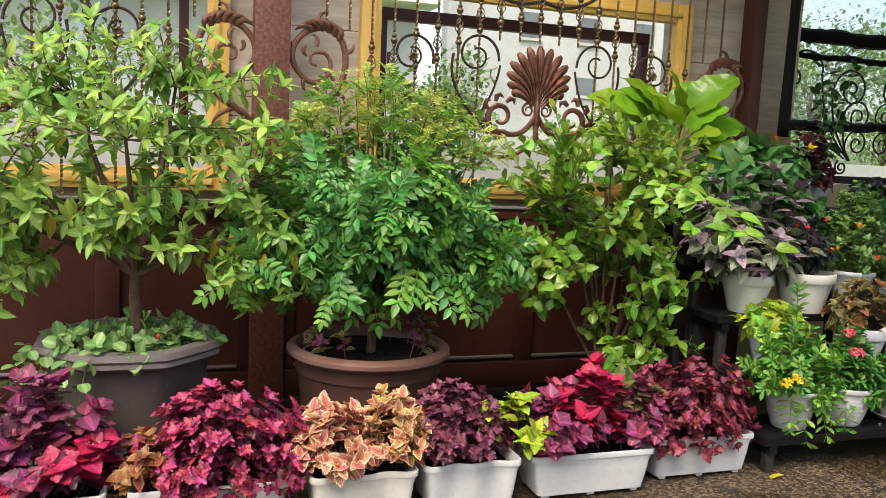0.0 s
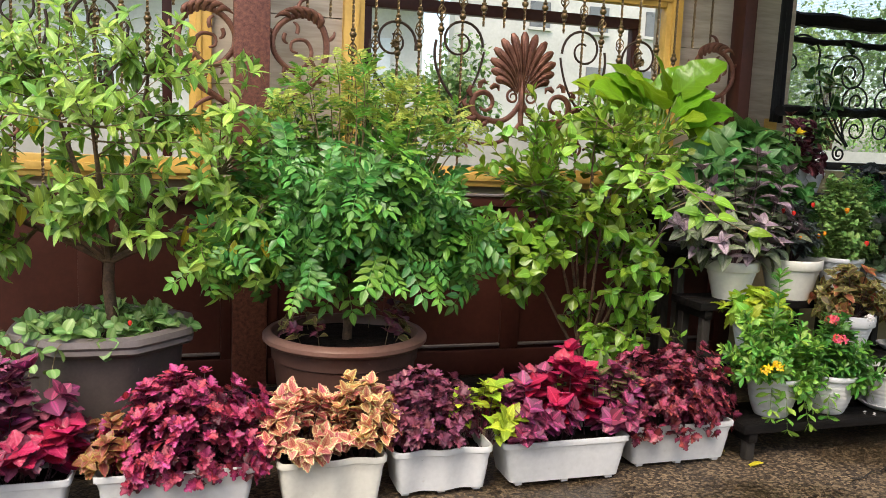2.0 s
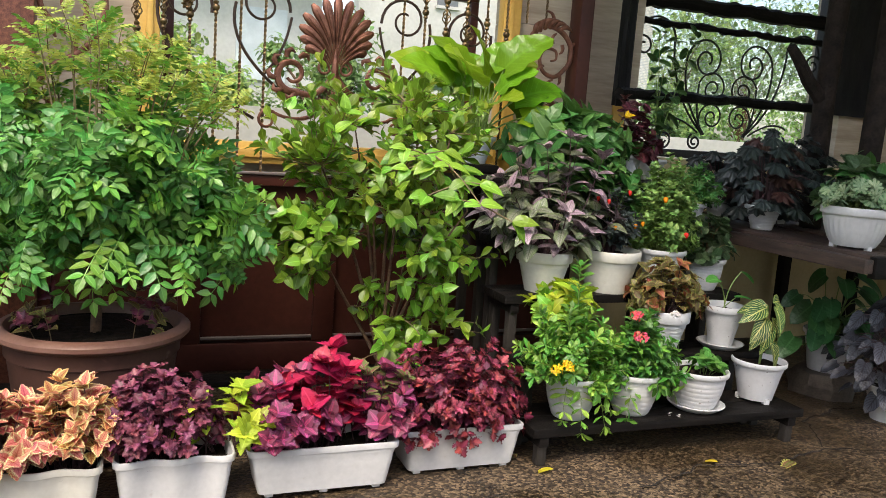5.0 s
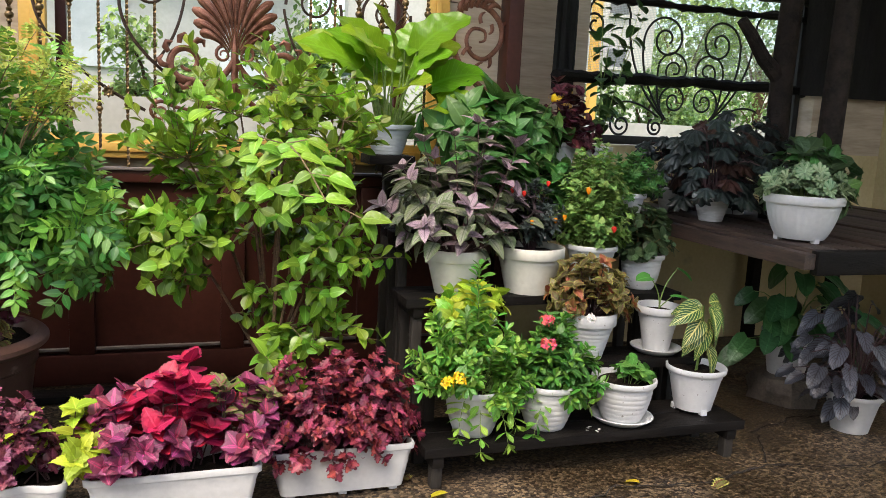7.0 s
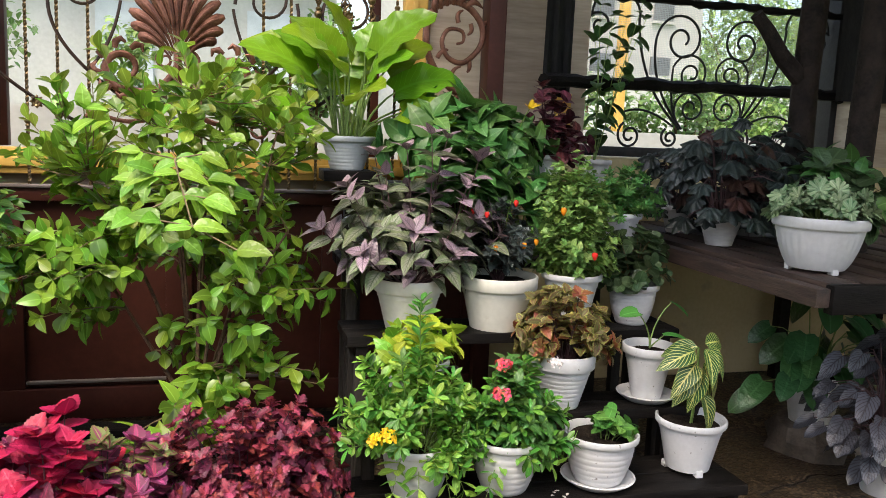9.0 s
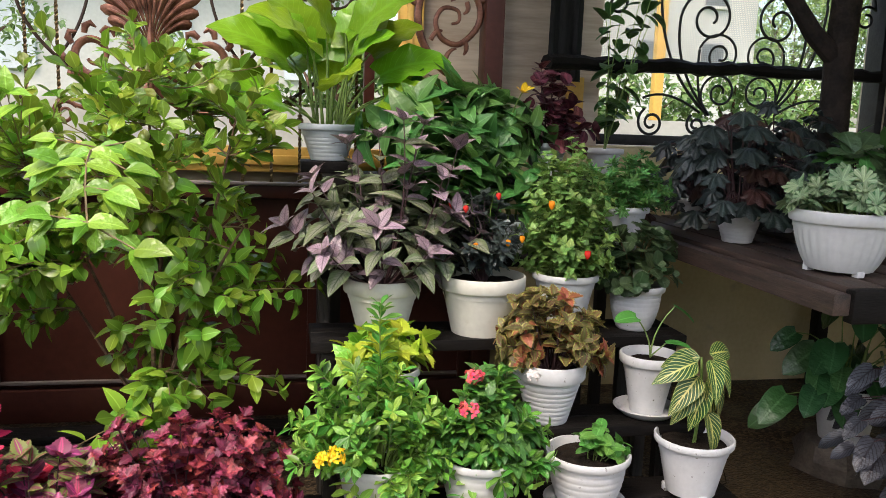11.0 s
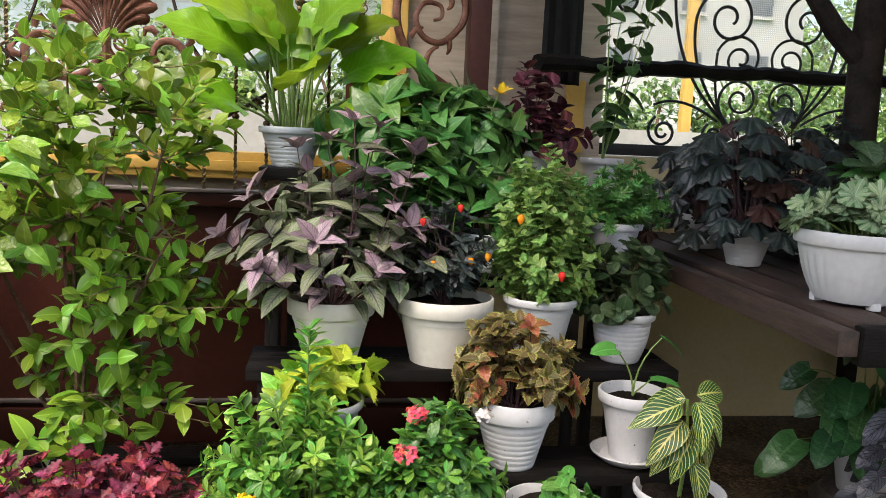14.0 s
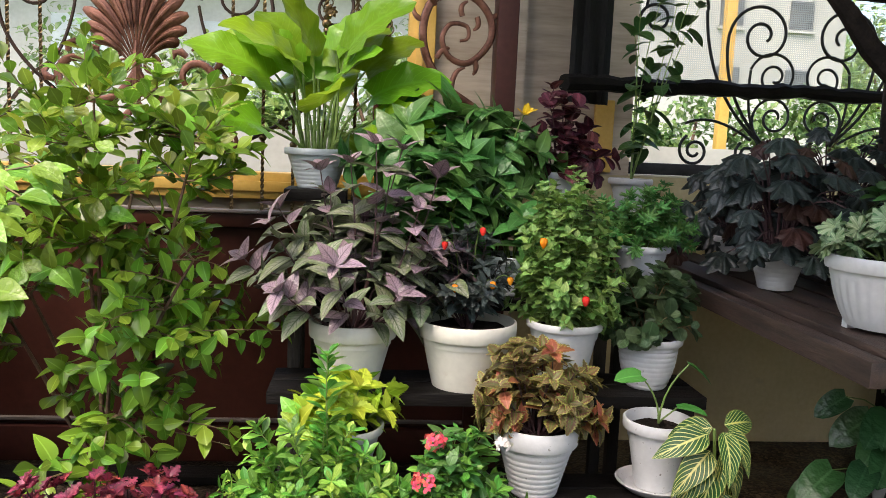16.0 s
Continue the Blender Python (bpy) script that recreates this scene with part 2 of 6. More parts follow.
def leaf_arrays(kind="ovate", width=0.45, fold=0.25, droop=0.25, steps=7, teeth=0, depth=0.18, wave=0.0, curl=0.0):
    """Vertices, faces and UVs of one leaf of length 1 along +y, face up."""
    steps = teeth * 2 if teeth else steps
    vs, fs, uv = [], [], []
    for i in range(steps + 1):
        v = i / steps
        w = width * max(0.0, min(1, outline(kind, min(max(v, 0.0), 1.0))))
        if i in (0, steps) and kind not in ("heart",):
            w = 0.012
        if i == steps:
            w = 0.008
        if teeth and 0 < i < steps and i % 2 == 0:
            w *= 1 - depth
        zc = -droop * v * v
        zz = wave * math.sin(v * 19)
        for u in (-1, -0.5, 0, 0.5, 1):
            y = v
            if teeth and i % 2 == 1:
                y += 0.035 * abs(u)
            if kind == "heart" and i == 0:
                y -= 0.1 * abs(u)
            vs.append((u * w, y, zc + fold * abs(u) * w - curl * (u * w) ** 2 + zz * abs(u) * (1 if u > 0 else -1)))
            uv.append((0.5 + 0.5 * u, v))
    for i in range(steps):
        for j in range(4):
            a = i * 5 + j
            fs.append((a, a + 1, a + 6, a + 5))
    return np.array(vs), fs, np.array(uv)


def palmate_arrays(lobes=7, droop=0.2, inner=0.55, spread=290):
    """A lobed hand-shaped leaf about 1 long, stalk joint at the origin."""
    vs, uv, fs = [(0, 0, 0.03)], [(0.5, 0)], []
    n = lobes * 4
    for ring, rr in ((0.55, 0.5), (1.0, 1.0)):
        for i in range(n + 1):
            a = radians(90 - spread / 2 + spread * i / n)
            ph = abs(((i / 4) % 1) - 0.5) * 2
            lob = 1 - (1 - inner) * ph if ring == 1.0 else 1 - 0.2 * ph
            side = 0.72 + 0.28 * math.sin(a)
            r = ring * lob * side * (1 if ring == 1.0 else 0.8)
            vs.append((0.75 * r * math.cos(a), 0.75 * r * math.sin(a) + 0.12, 0.06 * (1 - ph) - droop * rr * rr * r))
            uv.append((0.5 + 0.5 * ph * rr, rr))
    k = n + 1
    for i in range(n):
        fs.append((0, 1 + i, 2 + i))
        fs.append((1 + i, 1 + k + i, 2 + k + i, 2 + i))
    return np.array(vs), fs, np.array(uv)


def pinnate_arrays(pairs=4, leaflet=0.3, droop=0.45):
    """A compound leaf of length 1: leaflets along a thin stalk."""
    base = leaf_arrays("ovate", 0.26, 0.2, 0.12, steps=4)
    vs, fs, uv = [], [], []

    def put(x, y, z, ang, s, tilt):
        m = np.array(pose(x, y, z, tilt, 0, ang))
        k = len(vs)
        for p in base[0]:
            q = m[:3, :3] @ (p * s) + m[:3, 3]
            vs.append(tuple(q))
        uv.extend(map(tuple, base[2]))
        fs.extend(tuple(i + k for i in f) for f in base[1])

    for i in range(pairs):
        v = 0.22 + 0.66 * i / max(1, pairs - 1)
        s = leaflet * (0.85 + 0.3 * math.sin(math.pi * (i + 1) / (pairs + 1)))
        for sg in (-1, 1):
            put(0.01 * sg, v, -droop * v * v, -62 * sg, s, -14)
    put(0, 0.93, -droop * 0.87, 0, leaflet * 1.1, -30)
    for i in range(4):
        a, b = i / 4, (i + 1) / 4
        k = len(vs)
        for v in (a, b):
            for x in (-0.008, 0.008):
                vs.append((x, v, -droop * v * v - 0.004))
                uv.append((0.5, v))
        fs.append((k, k + 1, k + 3, k + 2))
    return np.array(vs), fs, np.array(uv)


def bundle(items):
    """Joins leaf arrays, each with its pose, into one."""
    vs, fs, uv, k = [], [], [], 0
    for (v, f, u), m in items:
        m = np.array(m)
        vs.append(v @ m[:3, :3].T + m[:3, 3])
        fs.extend(tuple(i + k for i in q) for q in f)
        uv.append(u)
        k += len(v)
    return np.vstack(vs), fs, np.vstack(uv)


def arrays_mesh(name, arr, mat):
    vs, fs, uv = arr
    me = bpy.data.meshes.new(name)
    me.from_pydata(vs.tolist(), [], fs)
    me.materials.append(mat)
    lay = me.uv_layers.new(name="UVMap")
    idx = np.empty(len(me.loops), dtype=np.int32)
    me.loops.foreach_get("vertex_index", idx)
    lay.data.foreach_set("uv", uv[idx].astype(np.float32).ravel())
    me.polygons.foreach_set("use_smooth", [True] * len(me.polygons))
    return me


class Kind:
    """One kind of leaf: its arrays and its material, and the mesh that all its single leaves share."""

    def __init__(self, arr, mat):
        self.arr, self.mat, self.mesh = arr, mat, None

    def shared(self):
        if self.mesh is None:
            self.mesh = arrays_mesh("leaf", self.arr, self.mat)
        return self.mesh


def leaf_pose(p, d, up, size, wide=1.0):
    d = Vector(d).normalized()
    x = d.cross(Vector(up))
    if x.length < 0.01:
        x = d.cross(Vector((0.3, 1, 0.2)))
    x.normalize()
    z = x.cross(d)
    m = Matrix((x * size * wide, d * size, z * size)).transposed().to_4x4()
    m.translation = p
    return m


class Plant:
    """Gathers the stems and leaves of one plant, in its own coordinates."""

    def __init__(self, ob, seed, stem_mat):
        self.ob, self.rng, self.stem_mat = ob, random.Random(seed), stem_mat
        self.leaves, self.stems = [], bmesh.new()

    def leaf(self, kind, p, d, size, up=None, wide=1.0):
        g = self.rng
        u = up or (g.uniform(-0.35, 0.35), g.uniform(-0.55, 0.2), 1)
        self.leaves.append((kind, leaf_pose(p, d, u, size, wide)))

    def rosette(self, kind, p, axis, size, count=4, open_=60, turn=0.0):
        g, axis = self.rng, Vector(axis).normalized()
        s = axis.orthogonal().normalized()
        t = axis.cross(s)
        for i in range(count):
            a = turn + 6.28318 * i / count + g.uniform(-0.25, 0.25)
            o = radians(open_ + g.uniform(-22, 26))
            side = s * math.cos(a) + t * math.sin(a)
            d = axis * math.cos(o) + side * math.sin(o)
            self.leaf(kind, p, d, size * g.uniform(0.55, 1.2), up=axis * 0.8 + Vector((0, -0.15, 0.5)))

    def shoot(self, a, c, kinds, size, nodes=4, frac=0.3, thick=0.004, per=2, angle=62, bend=0.6, tip=4, small_tip=0.8, droopy=0.0, top=None):
        """A stem from a to c with leaves set along its outer part and a tuft at its tip."""
        g = self.rng
        a, c = Vector(a), Vector(c)
        mid = a.lerp(c, 0.5) + Vector((0, 0, bend * 0.35 * (c - a).length)) - (c - a).cross(Vector((g.uniform(-1, 1), g.uniform(-1, 1), g.uniform(-1, 1)))) * 0.1
        pts = bezier(a, mid, c, 6)
        tube(self.stems, pts, thick, thick * 0.4, 5)
        turn = g.uniform(0, 3)
        for i in range(nodes):
            t = frac + (1 - frac) * (i + 0.5) / (nodes + 0.3)
            k = min(4, int(t * 5))
            p = pts[k].lerp(pts[k + 1], t * 5 - k)
            axis = (pts[k + 1] - pts[k]).normalized()
            s = axis.orthogonal().normalized()
            s.rotate(Matrix.Rotation(turn + i * (1.5708 if per == 2 else 2.4), 3, axis))
            for j in range(per):
                side = s.copy()
                side.rotate(Matrix.Rotation(6.28318 * j / per, 3, axis))
                o = radians(angle + g.uniform(-15, 15))
                d = axis * math.cos(o) + side * math.sin(o) + Vector((0, 0, -droopy))
                self.leaf(g.choice(kinds), p, d, size * g.uniform(0.7, 1.15) * (1.1 - 0.25 * t))
        if tip:
            self.rosette(g.choice(top or kinds), c, (pts[-1] - pts[-2]), size * small_tip, tip, 52 + 30 * droopy, turn)

    def done(self, singles=150, stem_name="stem", key=None):
        if len(self.stems.verts):
            tagged(part(stem_name, self.stems, self.stem_mat, self.ob), kind="stuff")
        # the foremost and topmost leaves are single parts, the rest are joined
        order = sorted(self.leaves, key=key or (lambda q: q[1].translation.y - 0.35 * q[1].translation.z))
        for kind, m in order[:singles]:
            o = new("leaf", kind.shared())
            o.parent = self.ob
            o.matrix_local = m
        rest = {}
        for kind, m in order[singles:]:
            rest.setdefault(id(kind), (kind, []))[1].append((kind.arr, m))
        for kind, items in rest.values():
            o = new("foliage", arrays_mesh("foliage", bundle(items), kind.mat))
            o.parent = self.ob
            tagged(o, kind="stuff")
        return self.ob


# ---- pots ----
def pot_profile(r, h, rim=0.012, lip=0.022, base=0.68, wall=0.006, ribs=0, steps=0, belly=0.0):
    """Profile of a round pot from its foot, up the outside, over the rim and down to the soil."""
    out = [(r * base * 0.85 - rim, 0.004), (r * base - rim, 0.0)]
    n = max(10, ribs * 6)
    body = h - lip
    for i in range(1, n + 1):
        t = i / n
        q = r * (base + (1 - base) * t ** (0.8 if belly else 1.0) + belly * math.sin(math.pi * t)) - rim
        if ribs:
            q += 0.0014 * abs(math.sin(math.pi * t * ribs)) ** 0.6
        out.append((q, body * t))
    out += [(r - 0.002, body + 0.001), (r, body + 0.004), (r + 0.001, h - 0.004), (r - 0.002, h), (r - wall, h), (r - wall - 0.002, h - 0.004), (r - wall - rim * 0.7, body * 0.86)]
    return out


def soil_bm(r, z, seed):
    g = random.Random(seed)
    bm = bmesh.new()
    rows = []
    for k in range(6):
        q = r * k / 5
        rows.append([(q * math.cos(6.28318 * i / 20) if k else 0.0005 * math.cos(6.28318 * i / 20), q * math.sin(6.28318 * i / 20) if k else 0.0005 * math.sin(6.28318 * i / 20), z + g.uniform(-0.006, 0.007)) for i in range(20)])
    loft(bm, rows, cap0=True)
    rows = [[(r * math.cos(6.28318 * i / 20), r * math.sin(6.28318 * i / 20), z - d) for i in range(20)] for d in (0.0, 0.015)]
    return loft(bm, rows)


def round_pot(ob, r, h, mat, seed, ribs=0, rim=0.012, lip=0.022, base=0.68, belly=0.0, wave=None, feet=False, label="", n=36):
    p = part("pot", lathe(pot_profile(r, h, rim, lip, base, ribs=ribs, belly=belly), n, wave=wave), mat, ob, label)
    part("soil", soil_bm(r - 0.01 - rim, h * 0.86, seed), M_SOIL, ob)
    if feet:
        for i in range(3):
            a = -1.5708 + 6.28318 * i / 3
            part("foot", box_bm(r * base * 0.8 * math.cos(a) - 0.012, r * base * 0.8 * math.sin(a) - 0.012, -0.012, r * base * 0.8 * math.cos(a) + 0.012, r * base * 0.8 * math.sin(a) + 0.012, 0.012, 0.003), mat, p)
    return p


def rounded_rect(w, d, rad, z, n=4, wave=None):
    out = []
    for cx, cy, a0 in ((w / 2 - rad, d / 2 - rad, 0), (-w / 2 + rad, d / 2 - rad, 90), (-w / 2 + rad, -d / 2 + rad, 180), (w / 2 - rad, -d / 2 + rad, 270)):
        for i in range(n + 1):
            a = radians(a0 + 90 * i / n)
            out.append((cx + rad * math.cos(a), cy + rad * math.sin(a), z))
        if a0 in (0, 180):
            sg = 1 if a0 == 0 else -1
            x0 = w / 2 - rad
            for i in range(1, 16):
                x = sg * (x0 - 2 * x0 * i / 16)
                out.append((x, sg * d / 2, z))
    if wave:
        out = [(x, y + wave(x, z) * (1 if y > 0 else -1) if abs(y) > d / 2 - rad * 0.5 else y, zz) for x, y, zz in out]
    return out


def trough(ob, w, d, h, mat, scallop=False, seed=0):
    """A tapered window-box planter with a rolled rim, ribs and little feet."""
    wv = (lambda x, z: 0.008 * math.cos(x / w * 6.28318 * 2.5)) if scallop else None
    lo, loops = 0.86, []
    ring = lambda s, ds, z: loops.append(rounded_rect(w * s - ds, d * s - ds, 0.02, z, wave=wv))
    ring(lo, 0.02, 0.016)
    ring(lo, 0.0, 0.014)
    for i in range(1, 9):
        t = i / 9
        ring(lo + (0.965 - lo) * t, 0.003 * (i % 2) * (i > 5), 0.014 + (h - 0.034) * t)
    ring(0.97, 0, h - 0.022)
    ring(1.0, 0, h - 0.02)
    ring(1.0, -0.002, h - 0.004)
    ring(1.0, 0.002, h)
    ring(1.0, 0.014, h)
    ring(1.0, 0.018, h - 0.004)
    ring(0.94, 0.016, h - 0.03)
    ring(0.94, 0.02, h - 0.04)
    bm = loft(bmesh.new(), loops, cap0=True)
    p = part("planter", bm, mat, ob)
    g, sb = random.Random(seed), bmesh.new()
    gr = bmesh.ops.create_grid(sb, x_segments=18, y_segments=8, size=0.5, matrix=Matrix.LocRotScale((0, 0, h - 0.032), None, (w * 0.94 - 0.012, d * 0.94 - 0.012, 1)))
    for v in gr["verts"]:
        v.co.z += g.uniform(-0.008, 0.008)
    part("soil", sb, M_SOIL, ob)
    for x in (-0.36, 0, 0.36):
        for y in (-0.34, 0.34):
            part("foot", box_bm(x * w - 0.014, y * d - 0.01, 0.0, x * w + 0.014, y * d + 0.01, 0.018, 0.003), mat, p)
    return p


# ---- the large structure ----
def aggregate_mat():
    """Washed pebble concrete: speckled stones, damp patches, cracks."""
    m, n, l, p = mat_new("washed_pebble_floor")
    co = n.new("ShaderNodeTexCoord")
    vo = n.new("ShaderNodeTexVoronoi")
    vo.inputs["Scale"].default_value = 95
    l.new(co.outputs["Object"], vo.inputs["Vector"])
    rp = n.new("ShaderNodeValToRGB")
    el = rp.color_ramp.elements
    el[0].color, el[1].color = (0.009, 0.005, 0.003, 1), (0.19, 0.135, 0.078, 1)
    e = el.new(0.5)
    e.color = (0.05, 0.033, 0.018, 1)
    sep = n.new("ShaderNodeSeparateColor")
    l.new(vo.outputs["Color"], sep.inputs[0])
    l.new(sep.outputs[0], rp.inputs[0])
    nz = n.new("ShaderNodeTexNoise")
    nz.inputs["Scale"].default_value, nz.inputs["Detail"].default_value = 2.2, 6
    l.new(co.outputs["Object"], nz.inputs["Vector"])
    wet = n.new("ShaderNodeMapRange")
    wet.inputs[1].default_value, wet.inputs[2].default_value, wet.inputs[3].default_value, wet.inputs[4].default_value = 0.38, 0.62, 0.6, 1.0
    l.new(nz.outputs[0], wet.inputs[0])
    mx = n.new("ShaderNodeVectorMath")
    mx.operation = "SCALE"
    l.new(rp.outputs[0], mx.inputs[0])
    l.new(wet.outputs[0], mx.inputs["Scale"])
    l.new(mx.outputs[0], p.inputs["Base Color"])
    rg = n.new("ShaderNodeMapRange")
    rg.inputs[1].default_value, rg.inputs[2].default_value, rg.inputs[3].default_value, rg.inputs[4].default_value = 0.4, 0.65, 0.3, 0.8
    l.new(nz.outputs[0], rg.inputs[0])
    l.new(rg.outputs[0], p.inputs["Roughness"])
    bp = n.new("ShaderNodeBump")
    bp.inputs["Strength"].default_value, bp.inputs["Distance"].default_value = 0.6, 0.004
    bp.invert = True
    l.new(vo.outputs["Distance"], bp.inputs["Height"])
    l.new(bp.outputs[0], p.inputs["Normal"])
    return m


M_FLOOR = aggregate_mat()
M_GRASS = surface("meadow_grass", (0.09, 0.16, 0.03), (0.2, 0.3, 0.07), 0.9, scale=0.8, fine=25, bump=0.5)
M_CEIL = surface("corrugated_roof_underside", (0.3, 0.29, 0.27), (0.42, 0.4, 0.37), 0.7, scale=2, bump=0.1)
M_PANE = surface("dull_grey_pane", (0.1, 0.11, 0.12), (0.17, 0.18, 0.19), 0.3, scale=3, bump=0.02)
M_HOUSE = surface("white_render", (0.4, 0.4, 0.38), (0.55, 0.55, 0.53), 0.8, scale=1.5, fine=20, bump=0.1)

part("ground", box_bm(-300, -300, -0.35, 300, 300, -0.12), M_GRASS, smooth=False)
tagged(bpy.data.objects["ground"], "green meadow grass around the house", "ground", kind="structure")

# floor with an irregular crack line cut between its slabs
floor = root("floor", (0, 0, 0), "damp brown washed-pebble concrete floor with cracks", "floor", kind="structure")
pts = [(2.55, 2.3), (2.9, 2.42), (3.2, 2.38), (3.55, 2.45), (3.95, 2.35), (4.5, 2.46), (5.6, 2.4)]
bm = bmesh.new()
bmesh.ops.create_grid(bm, x_segments=60, y_segments=52, size=0.5, matrix=Matrix.LocRotScale((1.2, 0.9, 0), None, (9.6, 7.2, 1)))
for v in bm.verts:
    v.co.z = 0.006 * noise.noise(Vector((v.co.x * 1.3, v.co.y * 1.3, 0))) - 0.003
part("slab", bm, M_FLOOR, floor)
part("base", box_bm(-3.6, -2.7, -0.12, 6.0, 4.5, -0.012), M_FLOOR, floor, smooth=False)
M_CRACK = surface("dark_crack_dirt", (0.008, 0.006, 0.005), (0.02, 0.016, 0.012), 0.95, bump=0.4)


def crack(points, seed):
    g = random.Random(seed)
    bm = bmesh.new()
    fine = []
    for (ax, ay), (bx, by) in zip(points, points[1:]):
        for i in range(8):
            t = i / 8
            fine.append((ax + (bx - ax) * t + g.uniform(-0.012, 0.012), ay + (by - ay) * t + g.uniform(-0.014, 0.014)))
    rows = []
    for x, y in fine:
        w = g.uniform(0.002, 0.006)
        rows.append([(x, y - w, 0.0072), (x, y + w, 0.0072)])
    loft(bm, rows, close=False)
    part("crack", bm, M_CRACK, floor)


crack(pts, 1)
crack([(3.55, 2.45), (3.72, 2.7), (3.68, 3.0), (3.85, 3.3)], 2)
crack([(3.1, 2.38), (3.16, 2.15), (3.3, 1.9)], 3)
crack([(3.72, 2.75), (4.05, 2.85), (4.4, 2.8)], 4)

# house wall behind the gate, with two framed openings
WY0, WY1 = 4.08, 4.25
wall = root("wall_north", (0, 0, 0), "beige travertine-clad house wall with two openings", "wall", kind="structure")


def wall_piece(parent, x0, x1, z0, z1, y0, y1, mat, name="panel"):
    return part(name, box_bm(x0, y0, z0, x1, y1, z1), mat, parent, smooth=False)


for x0, x1, z0, z1 in ((-3.6, -1.72, 0, 2.9), (0.19, 0.9, 0, 2.9), (2.71, 3.12, 0, 2.9), (-1.72, 0.19, 0, 1.03), (-1.72, 0.19, 2.1, 2.9), (0.9, 2.71, 0, 1.03), (0.9, 2.71, 2.1, 2.9)):
    # cladding in courses with thin joints
    z = z0
    while z < z1 - 0.01:
        zt = min(z1, z + 0.45)
        wall_piece(wall, x0, x1, z + 0.002, zt - 0.002, WY0, WY1, M_STONE, "stone_slab")
        z = zt
part("core", box_bm(-3.6, WY1 - 0.06, 0, -1.73, WY1 - 0.01, 2.9), M_STONE, wall, smooth=False)


def framed_opening(name, x0, x1, z0, z1):
    """Ochre moulded frame round an opening, and the maroon window frame behind it."""
    w = root(name, (0, 0, 0), "window opening with an ochre moulded frame and maroon inner frame", "window", kind="structure")
    f = 0.105
    for nm, a in (("window_frame", (x0 - f, WY0 - 0.05, z0 - f, x0, WY0 + 0.02, z1 + f)), ("window_frame", (x1, WY0 - 0.05, z0 - f, x1 + f, WY0 + 0.02, z1 + f)), ("window_frame", (x0, WY0 - 0.048, z1, x1, WY0 + 0.02, z1 + f)), ("window_sill", (x0, WY0 - 0.06, z0 - f, x1, WY0 + 0.02, z0))):
        part(nm, box_bm(*a, 0.012), M_GOLD, w)
    for a in ((x0 - f * 0.55, WY0 - 0.064, z0 - 0.02, x0 - 0.03, WY0 - 0.049, z1 + f * 0.5), (x1 + 0.03, WY0 - 0.064, z0 - 0.02, x1 + f * 0.55, WY0 - 0.049, z1 + f * 0.5), (x0 - 0.03, WY0 - 0.062, z1 + 0.03, x1 + 0.03, WY0 - 0.047, z1 + f * 0.55), (x0 - 0.03, WY0 - 0.074, z0 - 0.075, x1 + 0.03, WY0 - 0.059, z0 - 0.035)):
        part("moulding", box_bm(*a, 0.006), M_GOLD, w)
    t = 0.045
    iy = WY0 + 0.1
    for a in ((x0 + 0.02, iy, z0 + 0.0, x0 + 0.02 + t, iy + 0.05, z1 - 0.11), (x1 - 0.08 - t, iy, z0 + 0.0, x1 - 0.08, iy + 0.05, z1 - 0.11), (x0 + 0.02, iy - 0.002, z1 - 0.11, x1 - 0.08, iy + 0.052, z1 - 0.05)):
        part("inner_frame", box_bm(*a, 0.004), M_GATE, w)
    return w


framed_opening("window_1", 0.96, 2.655, 1.09, 2.0)
framed_opening("window_2", -1.64, 0.125, 1.09, 2.0)

# set-back wall with the grille window
NY0, NY1 = 4.12, 4.42
wall2 = root("wall_north_east", (0, 0, 0), "stained cream-painted low wall under the grille window", "wall", kind="structure")
for x0, x1, z0, z1, m in ((3.12, 3.58, 0, 1.13, M_CREAM), (3.58, 5.14, 0, 1.13, M_CREAM), (5.14, 6.0, 0, 1.13, M_CREAM), (3.12, 3.58, 1.13, 2.9, M_STONE), (5.14, 6.0, 1.13, 2.9, M_STONE), (3.58, 5.14, 2.45, 2.9, M_STONE)):
    wall_piece(wall2, x0, x1, z0, z1, NY0, NY1, m)
wall3 = root("wall_east", (0, 0, 0), "cream-painted side wall closing the patio", "wall", kind="structure")
wall_piece(wall3, 5.7, 5.9, 0, 2.9, 1.3, 4.12, M_CREAM)
# added, never in view: keeps low skylight off the troughs and floor
wall4 = root("light_block_south", (0, 0, 0), "plain unseen wall added to block low frontal light", "wall", kind="structure")
wall_piece(wall4, -3.6, 5.9, 0, 2.7, -2.7, -2.55, M_STONE)
# unseen roof: narrow on the left for top light, deep right part shades stand
bm = box_bm(-3.8, 3.62, 2.9, 2.3, 4.6, 3.0)
box(bm, 2.3, 0.7, 2.9, 6.2, 4.6, 3.0)
ceil = part("ceiling", bm, M_CEIL, smooth=False)
tagged(ceil, "grey unseen patio roof, outline set to shade the stand", "ceiling", kind="structure")


# ---- gate of wrought iron ----
GY = 3.8


def twisted_bar(parent, x, z0, z1, r=0.0055):
    bm = bmesh.new()
    n = max(8, int((z1 - z0) / 0.012))
    loops = []
    for i in range(n + 1):
        z = z0 + (z1 - z0) * i / n
        a = z * 75
        loops.append([(x + r * 1.25 * math.cos(a + k * 1.5708), GY + r * 1.25 * math.sin(a + k * 1.5708), z) for k in range(4)])
    loft(bm, loops, cap0=True, cap1=True)
    b = part("bar", bm, M_GOLDIRON, parent)
    return b


